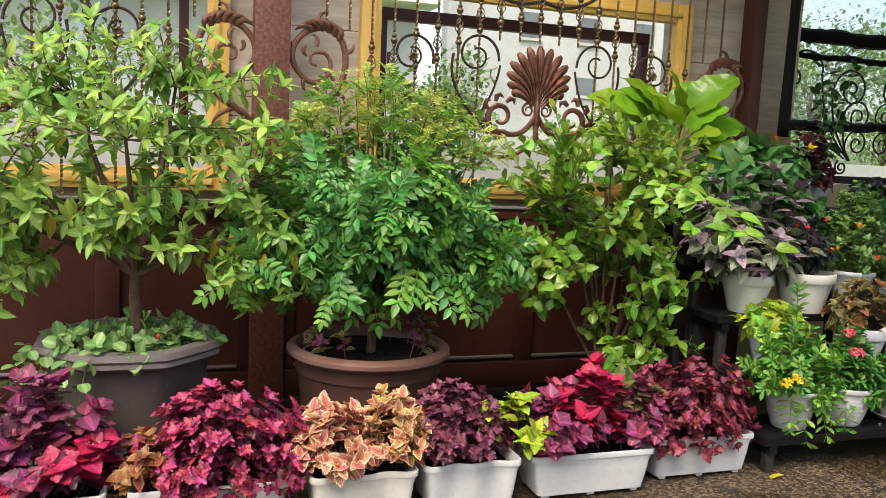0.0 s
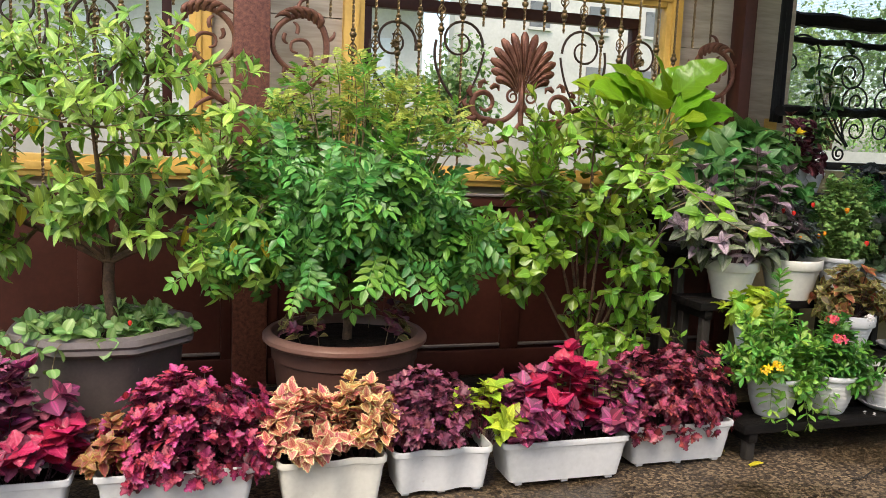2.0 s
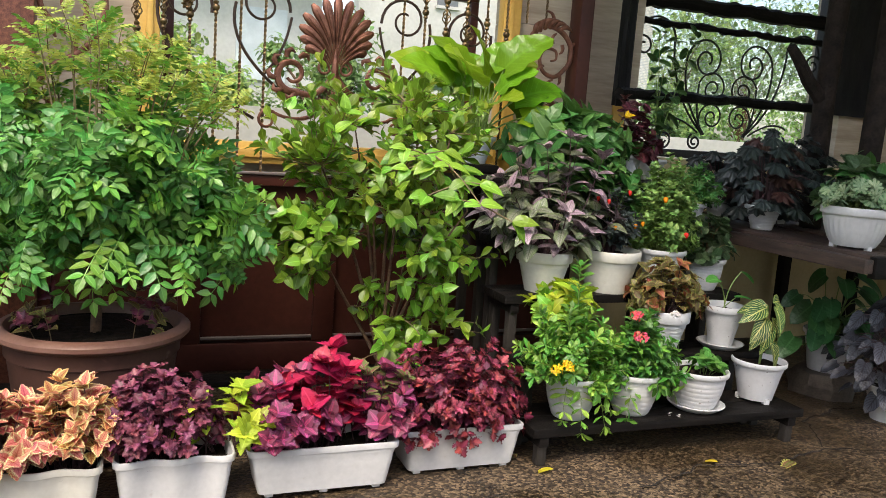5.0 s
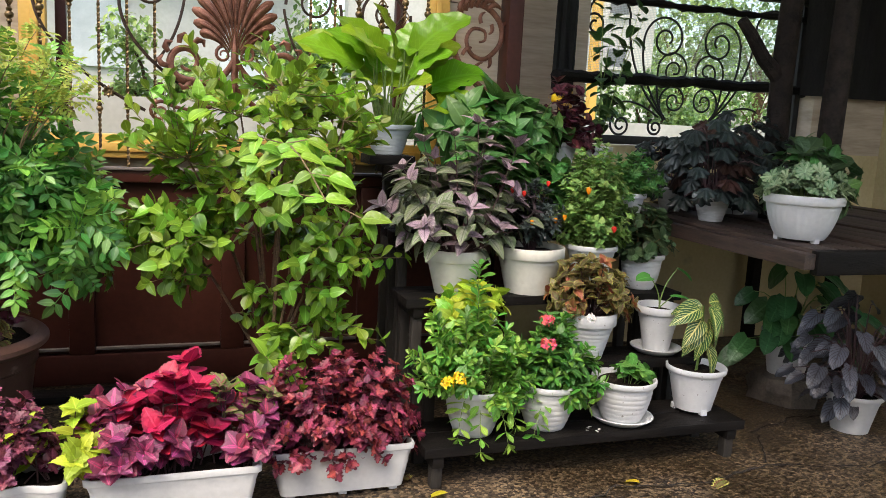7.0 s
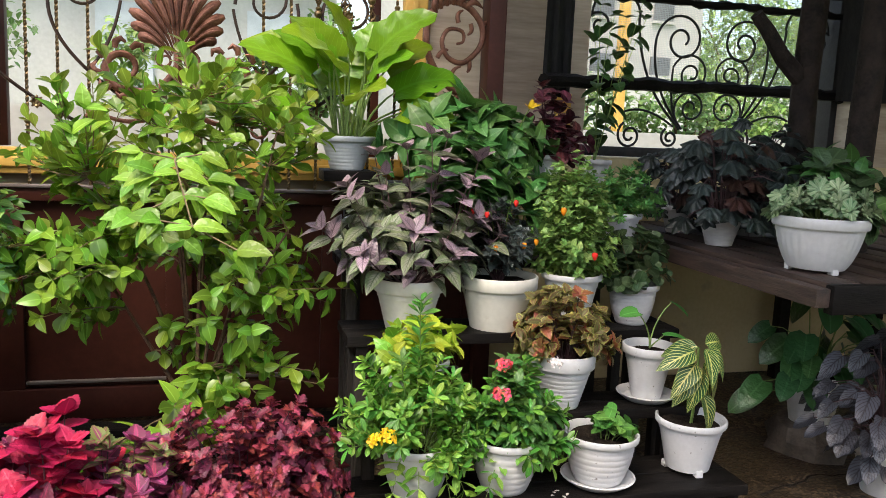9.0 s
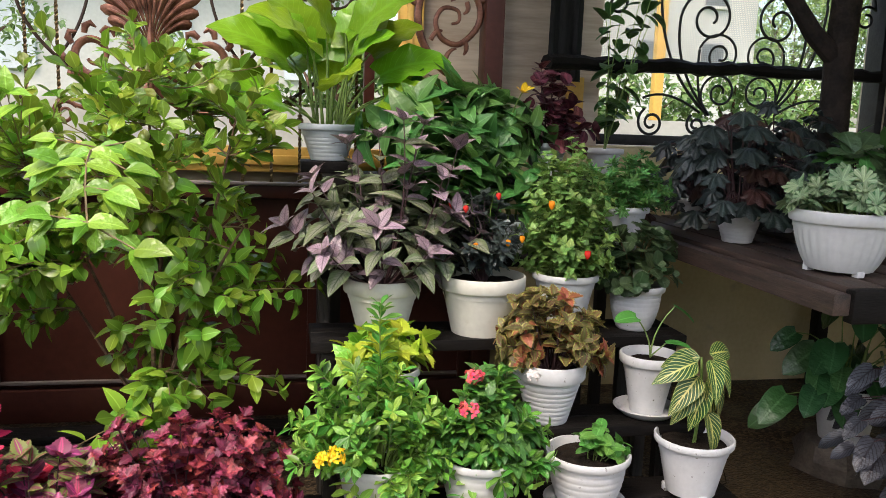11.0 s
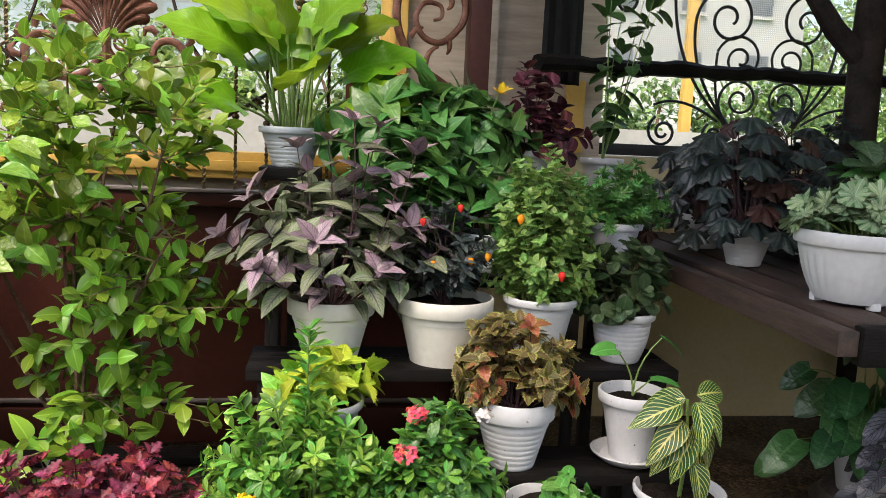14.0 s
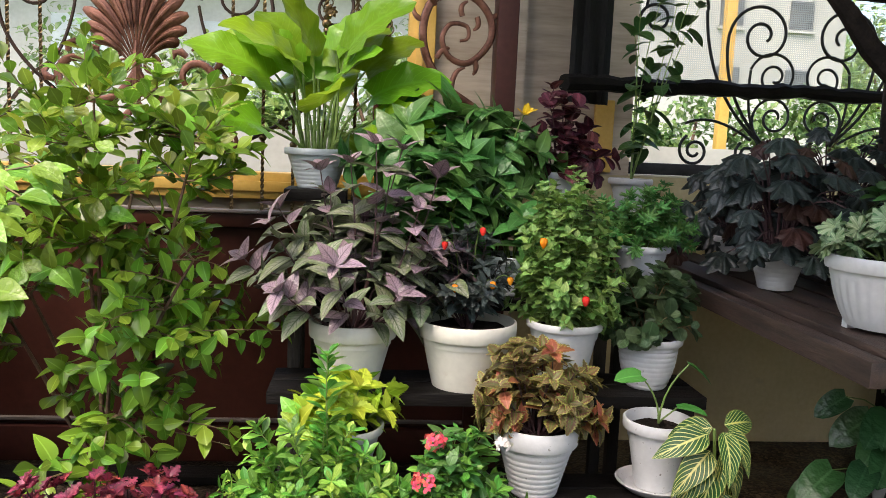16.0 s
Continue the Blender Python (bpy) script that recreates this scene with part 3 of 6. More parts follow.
def collar(parent, x, z, s=1.0):
    pr = [(0.006, -0.03), (0.011, -0.026), (0.011, -0.02), (0.008, -0.016), (0.015, -0.008), (0.0175, 0.0), (0.015, 0.008), (0.008, 0.013), (0.012, 0.018), (0.012, 0.024), (0.006, 0.029)]
    return part("collar", lathe([(r * s, z + h * s) for r, h in pr], 12, x, GY), M_GOLDIRON, parent)


def basket(parent, x, z, h=0.075, r=0.017):
    bm = bmesh.new()
    for k in range(4):
        pts = []
        for i in range(13):
            t = i / 12
            q, a = 0.004 + r * math.sin(math.pi * t), k * 1.5708 + t * 3.6
            pts.append((x + q * math.cos(a), GY + q * math.sin(a), z - h / 2 + h * t))
        tube(bm, pts, 0.0028, n=4)
    return part("basket", bm, M_GOLDIRON, parent)


def leafy_scroll(parent, cx, cz, flip=1, s=1.15):
    """A thick cast scroll: a stem that rises, turns over a leafy crest and rolls into a volute."""
    bm = bmesh.new()

    def run(pts, radii, flat=0.85):
        tube(bm, [(cx + flip * p[0] * s, GY - 0.006 + (p[1] if len(p) > 2 else 0), cz + p[-1] * s) for p in pts], 0, n=8, radii=[r * s for r in radii], flat=flat)

    def smooth(pts, k=5):
        """Points of a smooth curve through the given ones."""
        out = []
        for i in range(len(pts) - 1):
            p0, p1, p2, p3 = (Vector((*pts[max(0, min(len(pts) - 1, i + d))], 0)) for d in (-1, 0, 1, 2))
            for q in range(k):
                t = q / k
                v = 0.5 * (2 * p1 + (p2 - p0) * t + (2 * p0 - 5 * p1 + 4 * p2 - p3) * t * t + (3 * p1 - p0 - 3 * p2 + p3) * t ** 3)
                out.append((v.x, v.y))
        return out + [pts[-1]]

    def taper(n, a, b, swell=0.0):
        return [a + (b - a) * i / (n - 1) + swell * math.sin(math.pi * i / (n - 1)) for i in range(n)]

    main = smooth([(0.16, -0.42), (0.13, -0.33), (0.08, -0.25), (-0.03, -0.175), (-0.09, -0.09), (-0.105, 0.0), (-0.08, 0.08), (-0.015, 0.115), (0.06, 0.09), (0.105, 0.03), (0.1, -0.04), (0.04, -0.1), (-0.02, -0.085), (-0.045, -0.03), (-0.02, 0.015), (0.03, 0.01), (0.035, -0.025), (0.01, -0.035)])
    run(main, taper(len(main), 0.013, 0.0045, 0.003))
    curls = (((-0.1, 0.02), (-0.14, 0.03), (-0.135, 0.06)), ((0.1, 0.04), (0.14, 0.05), (0.15, 0.075)), ((0.015, 0.04), (0.0, 0.075), (0.03, 0.085)), ((0.06, 0.04), (0.075, 0.01), (0.05, 0.0)), ((-0.06, -0.14), (-0.11, -0.14), (-0.105, -0.18)), ((-0.01, -0.185), (-0.01, -0.12), (0.03, -0.115)), ((0.04, -0.22), (-0.04, -0.24), (-0.05, -0.29)), ((0.06, -0.09), (0.07, -0.12), (0.055, -0.135)), ((0.01, 0.1), (0.02, 0.18), (-0.03, 0.175)), ((-0.06, -0.09), (-0.04, -0.05), (-0.02, -0.06)), ((0.13, -0.33), (0.06, -0.36), (0.04, -0.42)), ((0.16, -0.42), (0.12, -0.5), (0.05, -0.47)))
    for c in curls:
        q = [(v.x, v.z) for v in bezier(*[(x, 0, z) for x, z in c], 8)]
        run(q, taper(8, 0.0085, 0.0035, 0.002))
    # acanthus crest
    for k in range(6):
        ang = radians(140 - k * 15)
        c, q = math.cos(ang), math.sin(ang)
        base = (0.09 * c, -0.004, 0.09 * q + 0.01)
        tip = (0.132 * math.cos(ang - 0.45), -0.01, 0.132 * math.sin(ang - 0.45) + 0.012)
        run([tuple(v) for v in bezier(base, (0.135 * c, -0.02, 0.135 * q + 0.015), tip, 6)], (0.006, 0.01, 0.012, 0.011, 0.007, 0.002))
    return part("cast_scroll", bm, M_COPPER, parent, "copper-brown cast iron acanthus scroll")


def palmette(parent, cx, cz, s=1.0):
    """Fan-shaped cast ornament: ribs spreading from a collar, two leaf volutes below."""
    bm = bmesh.new()

    def run(pts, radii, flat=0.7):
        tube(bm, [(cx + p[0] * s, GY - 0.012 + p[1], cz + p[2] * s) for p in pts], 0, n=7, radii=[r * s for r in radii], flat=flat)

    ribs = []
    for i in range(-6, 7):
        bm = bmesh.new()
        ribs.append(bm)
        a = radians(90 - i * 17.5)
        L = 0.19 - 0.0016 * i * i
        c, q = math.cos(a), math.sin(a)
        pts = [tuple(v) for v in bezier((0.004 * i, 0, 0.0 - 0.006 * abs(i)), (0.008 * i + 0.03 * c, -0.02, 0.1 - 0.009 * abs(i) + 0.04 * q), (L * c, -0.002, 0.06 + L * q * 0.95), 11)]
        run(pts, [0.003, 0.004, 0.0055, 0.008, 0.011, 0.0135, 0.016, 0.0185, 0.02, 0.0185, 0.008])
        run([(x, y - 0.013, z) for x, y, z in pts[3:10]], [0.002, 0.004, 0.005, 0.006, 0.007, 0.006, 0.002])
    bm = bmesh.new()
    for sg in (-1, 1):
        run([(sg * x, y, z) for x, y, z in spiral(0.042, -0.045, 0.032, 0.01, 80, -1.3, 20)], [0.007 - 0.0002 * i for i in range(20)])
        run([(sg * x, y, z) for x, y, z in spiral(0.175, -0.08, 0.075, 0.024, 250, 1.2, 28)], [0.017 - 0.0004 * i for i in range(28)])
        for k in range(6):
            b0 = radians(-100 + k * 42)
            run([(sg * (0.175 + r * math.cos(b0 + d)), -0.006, -0.08 + r * math.sin(b0 + d)) for r, d in ((0.07, 0), (0.09, 0.12), (0.098, 0.32), (0.085, 0.5))], [0.009, 0.013, 0.01, 0.003])
        run([(sg * v.x, 0, v.z) for v in bezier((0.0, 0, -0.06), (0.06, 0, -0.18), (0.15, 0, -0.15), 12)], [0.013] * 12)
        run([(sg * v.x, 0, v.z) for v in bezier((0.0, 0, -0.16), (0.1, 0, -0.3), (0.24, 0, -0.24), 14)], [0.012 - 0.0004 * i for i in range(14)])
        run([(sg * x, y, z) for x, y, z in spiral(0.27, -0.27, 0.045, 0.014, 150, -1.3, 18)], [0.008 - 0.0002 * i for i in range(18)])
    run([(0, 0, -0.2), (0, 0, -0.12), (0, 0, -0.03), (0, 0, 0.03)], [0.009, 0.014, 0.015, 0.006], 1)
    ob = part("palmette", bm, M_COPPER, parent, "copper-brown cast iron fan ornament")
    for r in ribs:
        part("rib", r, M_COPPER, ob)
    return ob


def flower_boss(parent, x, z):
    bm = bmesh.new()
    for k in range(8):
        a = k * 0.7854
        tube(bm, [(x + 0.006 * math.cos(a), GY - 0.012, z + 0.006 * math.sin(a)), (x + 0.015 * math.cos(a), GY - 0.016, z + 0.015 * math.sin(a)), (x + 0.024 * math.cos(a), GY - 0.01, z + 0.024 * math.sin(a))], 0, n=6, radii=[0.004, 0.008, 0.003])
    tube(bm, [(x, GY - 0.002, z), (x, GY - 0.02, z)], 0.009, 0.006, 8)
    return part("flower_boss", bm, M_GOLDIRON, parent)


def scroll_part(parent, pts, r0, r1=None, n=6):
    bm = bmesh.new()
    tube(bm, pts, r0, r1, n)
    return part("scroll", bm, M_DARKIRON, parent)


def gate_bay(x0, x1, label):
    cx = (x0 + x1) / 2
    gt = root("iron_gate", (0, 0, 0), label, "gate", group="gate bays")
    part("sheet", box_bm(x0, GY + 0.012, 0.03, x1, GY + 0.022, 0.9), M_GATE, gt, smooth=False)
    for z, h in ((0.03, 0.13), (0.9, 0.05)):
        part("rail", box_bm(x0, GY - 0.02, z, x1, GY + 0.03, z + h, 0.006), M_GATE, gt)
    part("rail", box_bm(x0, GY - 0.022, 2.2, x1, GY + 0.022, 2.26, 0.006), M_GATE, gt)
    # pale strip standing in for sill light reflected on the top rail
    part("cap_strip", box_bm(x0, GY - 0.03, 0.951, x1, GY + 0.03, 0.962, 0.003), M_RIMGLINT, gt)
    n = 4
    for i in range(n + 1):
        x = x0 + (x1 - x0) * i / n
        part("stile", box_bm(max(x0, x - 0.05), GY - 0.014, 0.162, min(x1, x + 0.05), GY + 0.028, 0.898, 0.004), M_GATE, gt)
    # panel foot edges in a pale tone, their highlight put into the colour
    for i in range(n):
        xa, xb = x0 + (x1 - x0) * i / n + 0.052, x0 + (x1 - x0) * (i + 1) / n - 0.052
        part("bead", box_bm(xa, GY - 0.012, 0.178, xb, GY + 0.01, 0.19, 0.003), M_RIMGLINT, gt)
    # twisted bars with their collars set along an arch
    step = 0.107
    for k in range(-10, 11):
        x = cx + k * step
        if x < x0 + 0.05 or x > x1 - 0.05:
            continue
        a = abs(k)
        if a >= 9:
            twisted_bar(gt, x, 1.76, 2.2)
        else:
            twisted_bar(gt, x, 0.962 if a > 2 else 1.78, 2.2)
        zc = 1.98 - 0.0095 * a * a if a < 6 else 1.74 - 0.04 * (a - 5)
        if a < 9:
            collar(gt, x, zc + 0.075)
            basket(gt, x, zc)
            collar(gt, x, zc - 0.075)
            if a > 2:
                collar(gt, x, 1.3 - 0.02 * a, 0.8)
    for sg in (-1, 1):
        m = lambda pts: [(cx + sg * (p[0]), GY, p[2]) for p in pts]
        scroll_part(gt, m(spiral(0.66, 1.68, 0.115, 0.03, 200, -1.35, 30)), 0.007, 0.005, 6)
        scroll_part(gt, m(spiral(0.33, 1.7, 0.12, 0.03, 190, -1.35, 30)), 0.007, 0.005, 6)
        scroll_part(gt, m([tuple(q) for q in bezier((0.775, 0, 1.68), (0.8, 0, 1.42), (0.36, 0, 1.2), 16)]), 0.007, n=6)
        scroll_part(gt, m([tuple(q) for q in bezier((0.45, 0, 1.7), (0.5, 0, 1.5), (0.2, 0, 1.3), 16)]), 0.007, n=6)
        scroll_part(gt, m([tuple(q) for q in bezier((0.205, 0, 1.66), (0.23, 0, 1.5), (0.32, 0, 1.4), 12)]), 0.006, n=6)
        scroll_part(gt, m([tuple(q) for q in bezier((0.0, 0, 1.99), (0.17, 0, 1.92), (0.34, 0, 2.06), 14)]), 0.009, n=6)
    for sg in (-1, 1):
        flower_boss(gt, cx + sg * 0.655, 1.665)
        flower_boss(gt, cx + sg * 0.5, 1.27)
        leafy_scroll(gt, cx + sg * 1.1, 1.63, flip=sg)
    palmette(gt, cx, 1.5, 1.12)
    return gt


gate_bay(0.478, 2.953, "maroon sheet-steel gate with gilded twisted bars and copper scrolls")
gate_bay(-2.117, 0.317, "maroon sheet-steel gate with gilded twisted bars and copper scrolls")
for xa, xb, mt, lab in ((0.318, 0.477, M_PIER, "square hammered bronze-brown steel gate post"), (2.955, 3.03, M_GATE, "square dark maroon steel gate post")):
    p = part("gate_post", box_bm(xa, GY - 0.05, 0.0, xb, GY + 0.06, 2.9, 0.006), mt)
    tagged(p, lab, "post", group="gate posts")
sill = part("step_sill", box_bm(-2.1, GY - 0.16, 0.0, 3.06, GY - 0.052, 0.03, 0.006), M_WOODBLACK)
tagged(sill, "dark timber kerb at the foot of the gate", "kerb", kind="structure")

# ---- grille window ----
grille = root("window_3", (0, 0, 0), "black iron grille window with scrolls and a torn shade net", "window", kind="structure")
BY = 4.3
for a in ((3.56, BY - 0.06, 1.135, 3.62, BY + 0.06, 2.449), (5.1, BY - 0.06, 1.135, 5.16, BY + 0.06, 2.449), (3.62, BY - 0.03, 1.135, 5.1, BY + 0.03, 1.185)):
    part("window_frame", box_bm(*a, 0.005), M_BLACKIRON, grille)
for z, h, x0, y0 in ((1.475, 0.062, 3.19, 3.7), (1.9, 0.04, 3.5, BY - 0.1), (2.0, 0.09, 3.3, BY - 0.1)):
    bm = bmesh.new()
    pts = [(x0 + (5.12 - x0) * i / 34, y0 + (BY - 0.1 - y0) * min(1, i / 20) + 0.006 * math.sin(i * 0.9), z + h / 2 - 0.05 * (1 - min(1, i / 20)) * (BY - 0.1 - y0) / 0.5 + 0.004 * math.sin(i * 0.7) + 0.003 * math.sin(i * 2.9)) for i in range(35)]
    tube(bm, pts, 0, n=8, radii=[h / 2 + 0.005 * math.sin(i * 1.9) * math.sin(i * 0.8) + 0.003 * math.sin(i * 4.3) for i in range(35)])
    part("crossbar", bm, M_WOODBLACK, grille, "rough black timber crossbar")
for cx in (4.375, 5.875):
    bm = bmesh.new()
    for sg in (-1, 1):
        put = lambda pts, r=0.0085: tube(bm, [(cx + sg * p[0], BY, p[2]) for p in pts if cx + sg * p[0] < 5.1], r * 0.82, n=6) if sum(cx + sg * p[0] < 5.1 for p in pts) > 2 else None
        put(spiral(0.185, 1.745, 0.15, 0.028, 0, 1.62, 44))
        put([tuple(q) for q in bezier((0.335, 0, 1.745), (0.36, 0, 1.5), (0.15, 0, 1.29), 16)])
        put([tuple(q) for q in bezier((0.44, 0, 1.84), (0.42, 0, 1.5), (0.17, 0, 1.3), 16)])
        put([(0.57 - 0.135 * math.cos(k * 0.2244), 0, 1.84 + 0.13 * math.sin(k * 0.2244)) for k in range(15)])
        put(spiral(0.66, 1.79, 0.075, 0.02, 0, 1.3, 24))
        put(spiral(0.115, 1.575, 0.115, 0.02, 15, 1.75, 44), 0.0075)
        put([tuple(q) for q in bezier((0.225, 0, 1.6), (0.24, 0, 1.4), (0.165, 0, 1.285), 12)], 0.0075)
        put(spiral(0.105, 1.4, 0.11, 0.02, -60, 1.7, 44), 0.0075)
        put([tuple(q) for q in bezier((0.2, 0, 1.3), (0.38, 0, 1.42), (0.5, 0, 1.36), 12)], 0.0075)
        put(spiral(0.45, 1.245, 0.075, 0.018, 60, -1.6, 30))
        put(spiral(0.215, 1.24, 0.055, 0.014, 60, -1.5, 26))
    part("scrollwork", bm, M_BLACKIRON, grille)
part("edge_trim", box_bm(3.42, NY0 - 0.022, 1.14, 3.5, NY0 - 0.002, 1.43, 0.004), M_GOLD, grille, "ochre-painted corner strip")
part("metal_strip", box_bm(3.535, BY - 0.085, 1.14, 3.557, BY - 0.062, 2.44, 0.002), M_GREYPOT, grille, "bright aluminium edge strip")
bm = bmesh.new()
rows = []
for k in range(14):
    z = 1.4 + 1.5 * k / 13
    rows.append([(3.24 + 0.19 * i / 10, 3.84 + 0.012 * i + 0.012 * math.sin(i * 1.7 + z * 2), z) for i in range(11)])
loft(bm, rows, close=False)
bmesh.ops.solidify(bm, geom=bm.faces[:], thickness=0.006)
cl = part("curtain", bm, surface("black_cloth", (0.012, 0.012, 0.013), (0.035, 0.034, 0.034), 0.85, scale=12, bump=0.3, stretch=(3, 1, 0.6)))
tagged(cl, "gathered black shade cloth beside the grille window", "curtain", group="shade cloths")
bm = bmesh.new()
loft(bm, [[(4.97 + 0.72 * i / 16, 4.06 + 0.014 * math.sin(i * 1.5 + 2 * k / 13), 1.47 + 1.43 * k / 13) for i in range(17)] for k in range(14)], close=False)
bmesh.ops.solidify(bm, geom=bm.faces[:], thickness=0.006)
cl2 = part("curtain", bm, cl.data.materials[0])
tagged(cl2, "wide black shade cloth hung in the corner", "curtain", group="shade cloths")


def net_mat():
    m, n, l, p = mat_new("shade_net")
    co = n.new("ShaderNodeTexCoord")
    f = []
    for d in ("X", "Z"):
        w = n.new("ShaderNodeTexWave")
        w.bands_direction = d
        w.inputs["Scale"].default_value, w.inputs["Distortion"].default_value = 34, 0.6
        l.new(co.outputs["Object"], w.inputs["Vector"])
        f.append(w.outputs["Fac"])
    mx = n.new("ShaderNodeMath")
    mx.operation = "MAXIMUM"
    l.new(f[0], mx.inputs[0])
    l.new(f[1], mx.inputs[1])
    r = n.new("ShaderNodeMapRange")
    r.inputs[1].default_value, r.inputs[2].default_value, r.inputs[3].default_value, r.inputs[4].default_value = 0.4, 0.9, 0.08, 0.42
    l.new(mx.outputs[0], r.inputs[0])
    l.new(r.outputs[0], p.inputs["Alpha"])
    p.inputs["Base Color"].default_value = (0.6, 0.68, 0.72, 1)
    p.inputs["Roughness"].default_value = 0.7
    return m


bm = bmesh.new()
rows = [[(3.62 + 1.48 * i / 24, 4.36 + 0.006 * math.sin(i * 1.3 + k), 1.5 + 0.95 * k / 10) for i in range(25)] for k in range(11)]
loft(bm, rows, close=False)
part("shade_net", bm, net_mat(), grille, "pale blue-white woven shade net")


# ---- plant kinds ----
G_LANCE = Kind(leaf_arrays("lance", 0.2, 0.3, 0.25), leaf_mat("leaf_lance_green", (0.29, 0.45, 0.08), glow=0.38, vary=0.4, rough=0.36))
G_LANCE2 = Kind(leaf_arrays("lance", 0.21, 0.2, 0.4), leaf_mat("leaf_lance_dark", (0.16, 0.3, 0.055), vary=0.35, rough=0.36))
G_YELLOW = Kind(leaf_arrays("lance", 0.22, 0.2, 0.4), leaf_mat("leaf_yellowing", (0.5, 0.42, 0.03)))
G_PINN = Kind(pinnate_arrays(4, 0.34, 0.32), leaf_mat("leaf_pinnate_green", (0.085, 0.25, 0.05), vary=0.5, rough=0.32))
G_PINNL = Kind(pinnate_arrays(4, 0.33, 0.3), leaf_mat("leaf_pinnate_young", (0.15, 0.34, 0.05), vary=0.35, rough=0.34))
G_SHOOT = Kind(pinnate_arrays(5, 0.24, 0.2), leaf_mat("leaf_shoot_yellowgreen", (0.38, 0.45, 0.09), vary=0.3, glow=0.4))
G_OVATE = Kind(leaf_arrays("spoon", 0.32, 0.22, 0.12), leaf_mat("leaf_obovate_green", (0.15, 0.265, 0.028), vary=0.45, rough=0.28, glow=0.3))
G_OVATED = Kind(leaf_arrays("spoon", 0.3, 0.22, 0.15), leaf_mat("leaf_obovate_olive", (0.2, 0.28, 0.032), vary=0.4, rough=0.3, glow=0.38))
G_BRIGHT = Kind(leaf_arrays("ovate", 0.32, 0.22, 0.35), leaf_mat("leaf_bright_green", (0.18, 0.36, 0.04), vary=0.35, rough=0.27, glow=0.3))
G_HOSTA = Kind(leaf_arrays("heart", 0.5, 0.22, 0.45, steps=12, wave=0.04), leaf_mat("leaf_broad_lime", (0.14, 0.275, 0.014), veins=10, vein=(0.165, 0.33, 0.025), glow=0.36, vary=0.4, rough=0.3, vlo=0.9))
G_SHIELD = Kind(leaf_arrays("ovate", 0.3, 0.2, 0.3, steps=9), leaf_mat("leaf_silver_purple", (0.26, 0.185, 0.225), edge=(0.16, 0.15, 0.12), edge_at=0.82, veins=9, vein=(0.1, 0.07, 0.085), vary=0.35, rough=0.33, glow=0.12))
G_SHIELDG = Kind(leaf_arrays("ovate", 0.3, 0.2, 0.4, steps=9), leaf_mat("leaf_silver_green", (0.13, 0.17, 0.085), heart=(0.21, 0.22, 0.17), heart_w=0.45, veins=8, vein=(0.07, 0.1, 0.05), vary=0.35, glow=0.15))
G_TALL = Kind(leaf_arrays("ovate", 0.3, 0.22, 0.45), leaf_mat("leaf_deep_green", (0.075, 0.2, 0.05), vary=0.35, rough=0.33))
G_BLACKISH = Kind(leaf_arrays("lance", 0.22, 0.2, 0.3), leaf_mat("leaf_black_pepper", (0.03, 0.042, 0.04), vary=0.3, rough=0.35, glow=0.05))
G_SMALL = Kind(leaf_arrays("ovate", 0.38, 0.2, 0.2, steps=5), leaf_mat("leaf_small_green", (0.19, 0.33, 0.085), vary=0.35))
G_PARSLEY = Kind(palmate_arrays(5, 0.15, 0.4, 240), leaf_mat("leaf_parsley_green", (0.08, 0.23, 0.05), vary=0.3))
G_ROUND = Kind(leaf_arrays("round", 0.48, 0.15, 0.2, teeth=6, depth=0.1), leaf_mat("leaf_geranium_dark", (0.06, 0.11, 0.045), vary=0.3))
G_IXORA = Kind(leaf_arrays("spoon", 0.2, 0.25, 0.15, steps=5), leaf_mat("leaf_ixora_green", (0.1, 0.27, 0.04), vary=0.35, rough=0.35))
G_IXORAL = Kind(leaf_arrays("spoon", 0.21, 0.25, 0.1, steps=5), leaf_mat("leaf_ixora_young", (0.21, 0.4, 0.06), vary=0.3))
G_LIME = Kind(leaf_arrays("ovate", 0.38, 0.2, 0.4, teeth=7), leaf_mat("leaf_lime_yellow", (0.38, 0.5, 0.045), vary=0.3, glow=0.35))
G_COLRED = Kind(leaf_arrays("ovate", 0.48, 0.15, 0.18, teeth=7, depth=0.12), leaf_mat("leaf_scarlet", (0.4, 0.014, 0.06), edge=(0.27, 0.012, 0.045), vary=0.25, glow=0.15, hue=0.008))
G_COLPUR = Kind(leaf_arrays("ovate", 0.48, 0.15, 0.18, teeth=7, depth=0.12), leaf_mat("leaf_plum_pink", (0.2, 0.04, 0.09), heart=(0.6, 0.07, 0.22), heart_w=0.22, vary=0.3))
G_COLGRN = Kind(leaf_arrays("ovate", 0.38, 0.2, 0.3, teeth=7), leaf_mat("leaf_green_purple", (0.16, 0.2, 0.06), heart=(0.25, 0.05, 0.09), heart_w=0.4, vary=0.3))
G_MAROON = Kind(leaf_arrays("ovate", 0.5, 0.28, 0.22, teeth=4, depth=0.42, wave=0.05), leaf_mat("leaf_maroon_lobed", (0.14, 0.02, 0.04), vary=0.5, glow=0.2))
G_MAGENTA = Kind(leaf_arrays("ovate", 0.5, 0.28, 0.22, teeth=4, depth=0.42, wave=0.05), leaf_mat("leaf_magenta_lobed", (0.27, 0.03, 0.075), heart=(0.52, 0.06, 0.15), heart_w=0.5, vary=0.35, glow=0.25))
G_DUSTY = Kind(leaf_arrays("ovate", 0.5, 0.28, 0.22, teeth=4, depth=0.42, wave=0.05), leaf_mat("leaf_dusty_red", (0.18, 0.028, 0.045), heart=(0.36, 0.055, 0.085), heart_w=0.5, vary=0.4, glow=0.2))
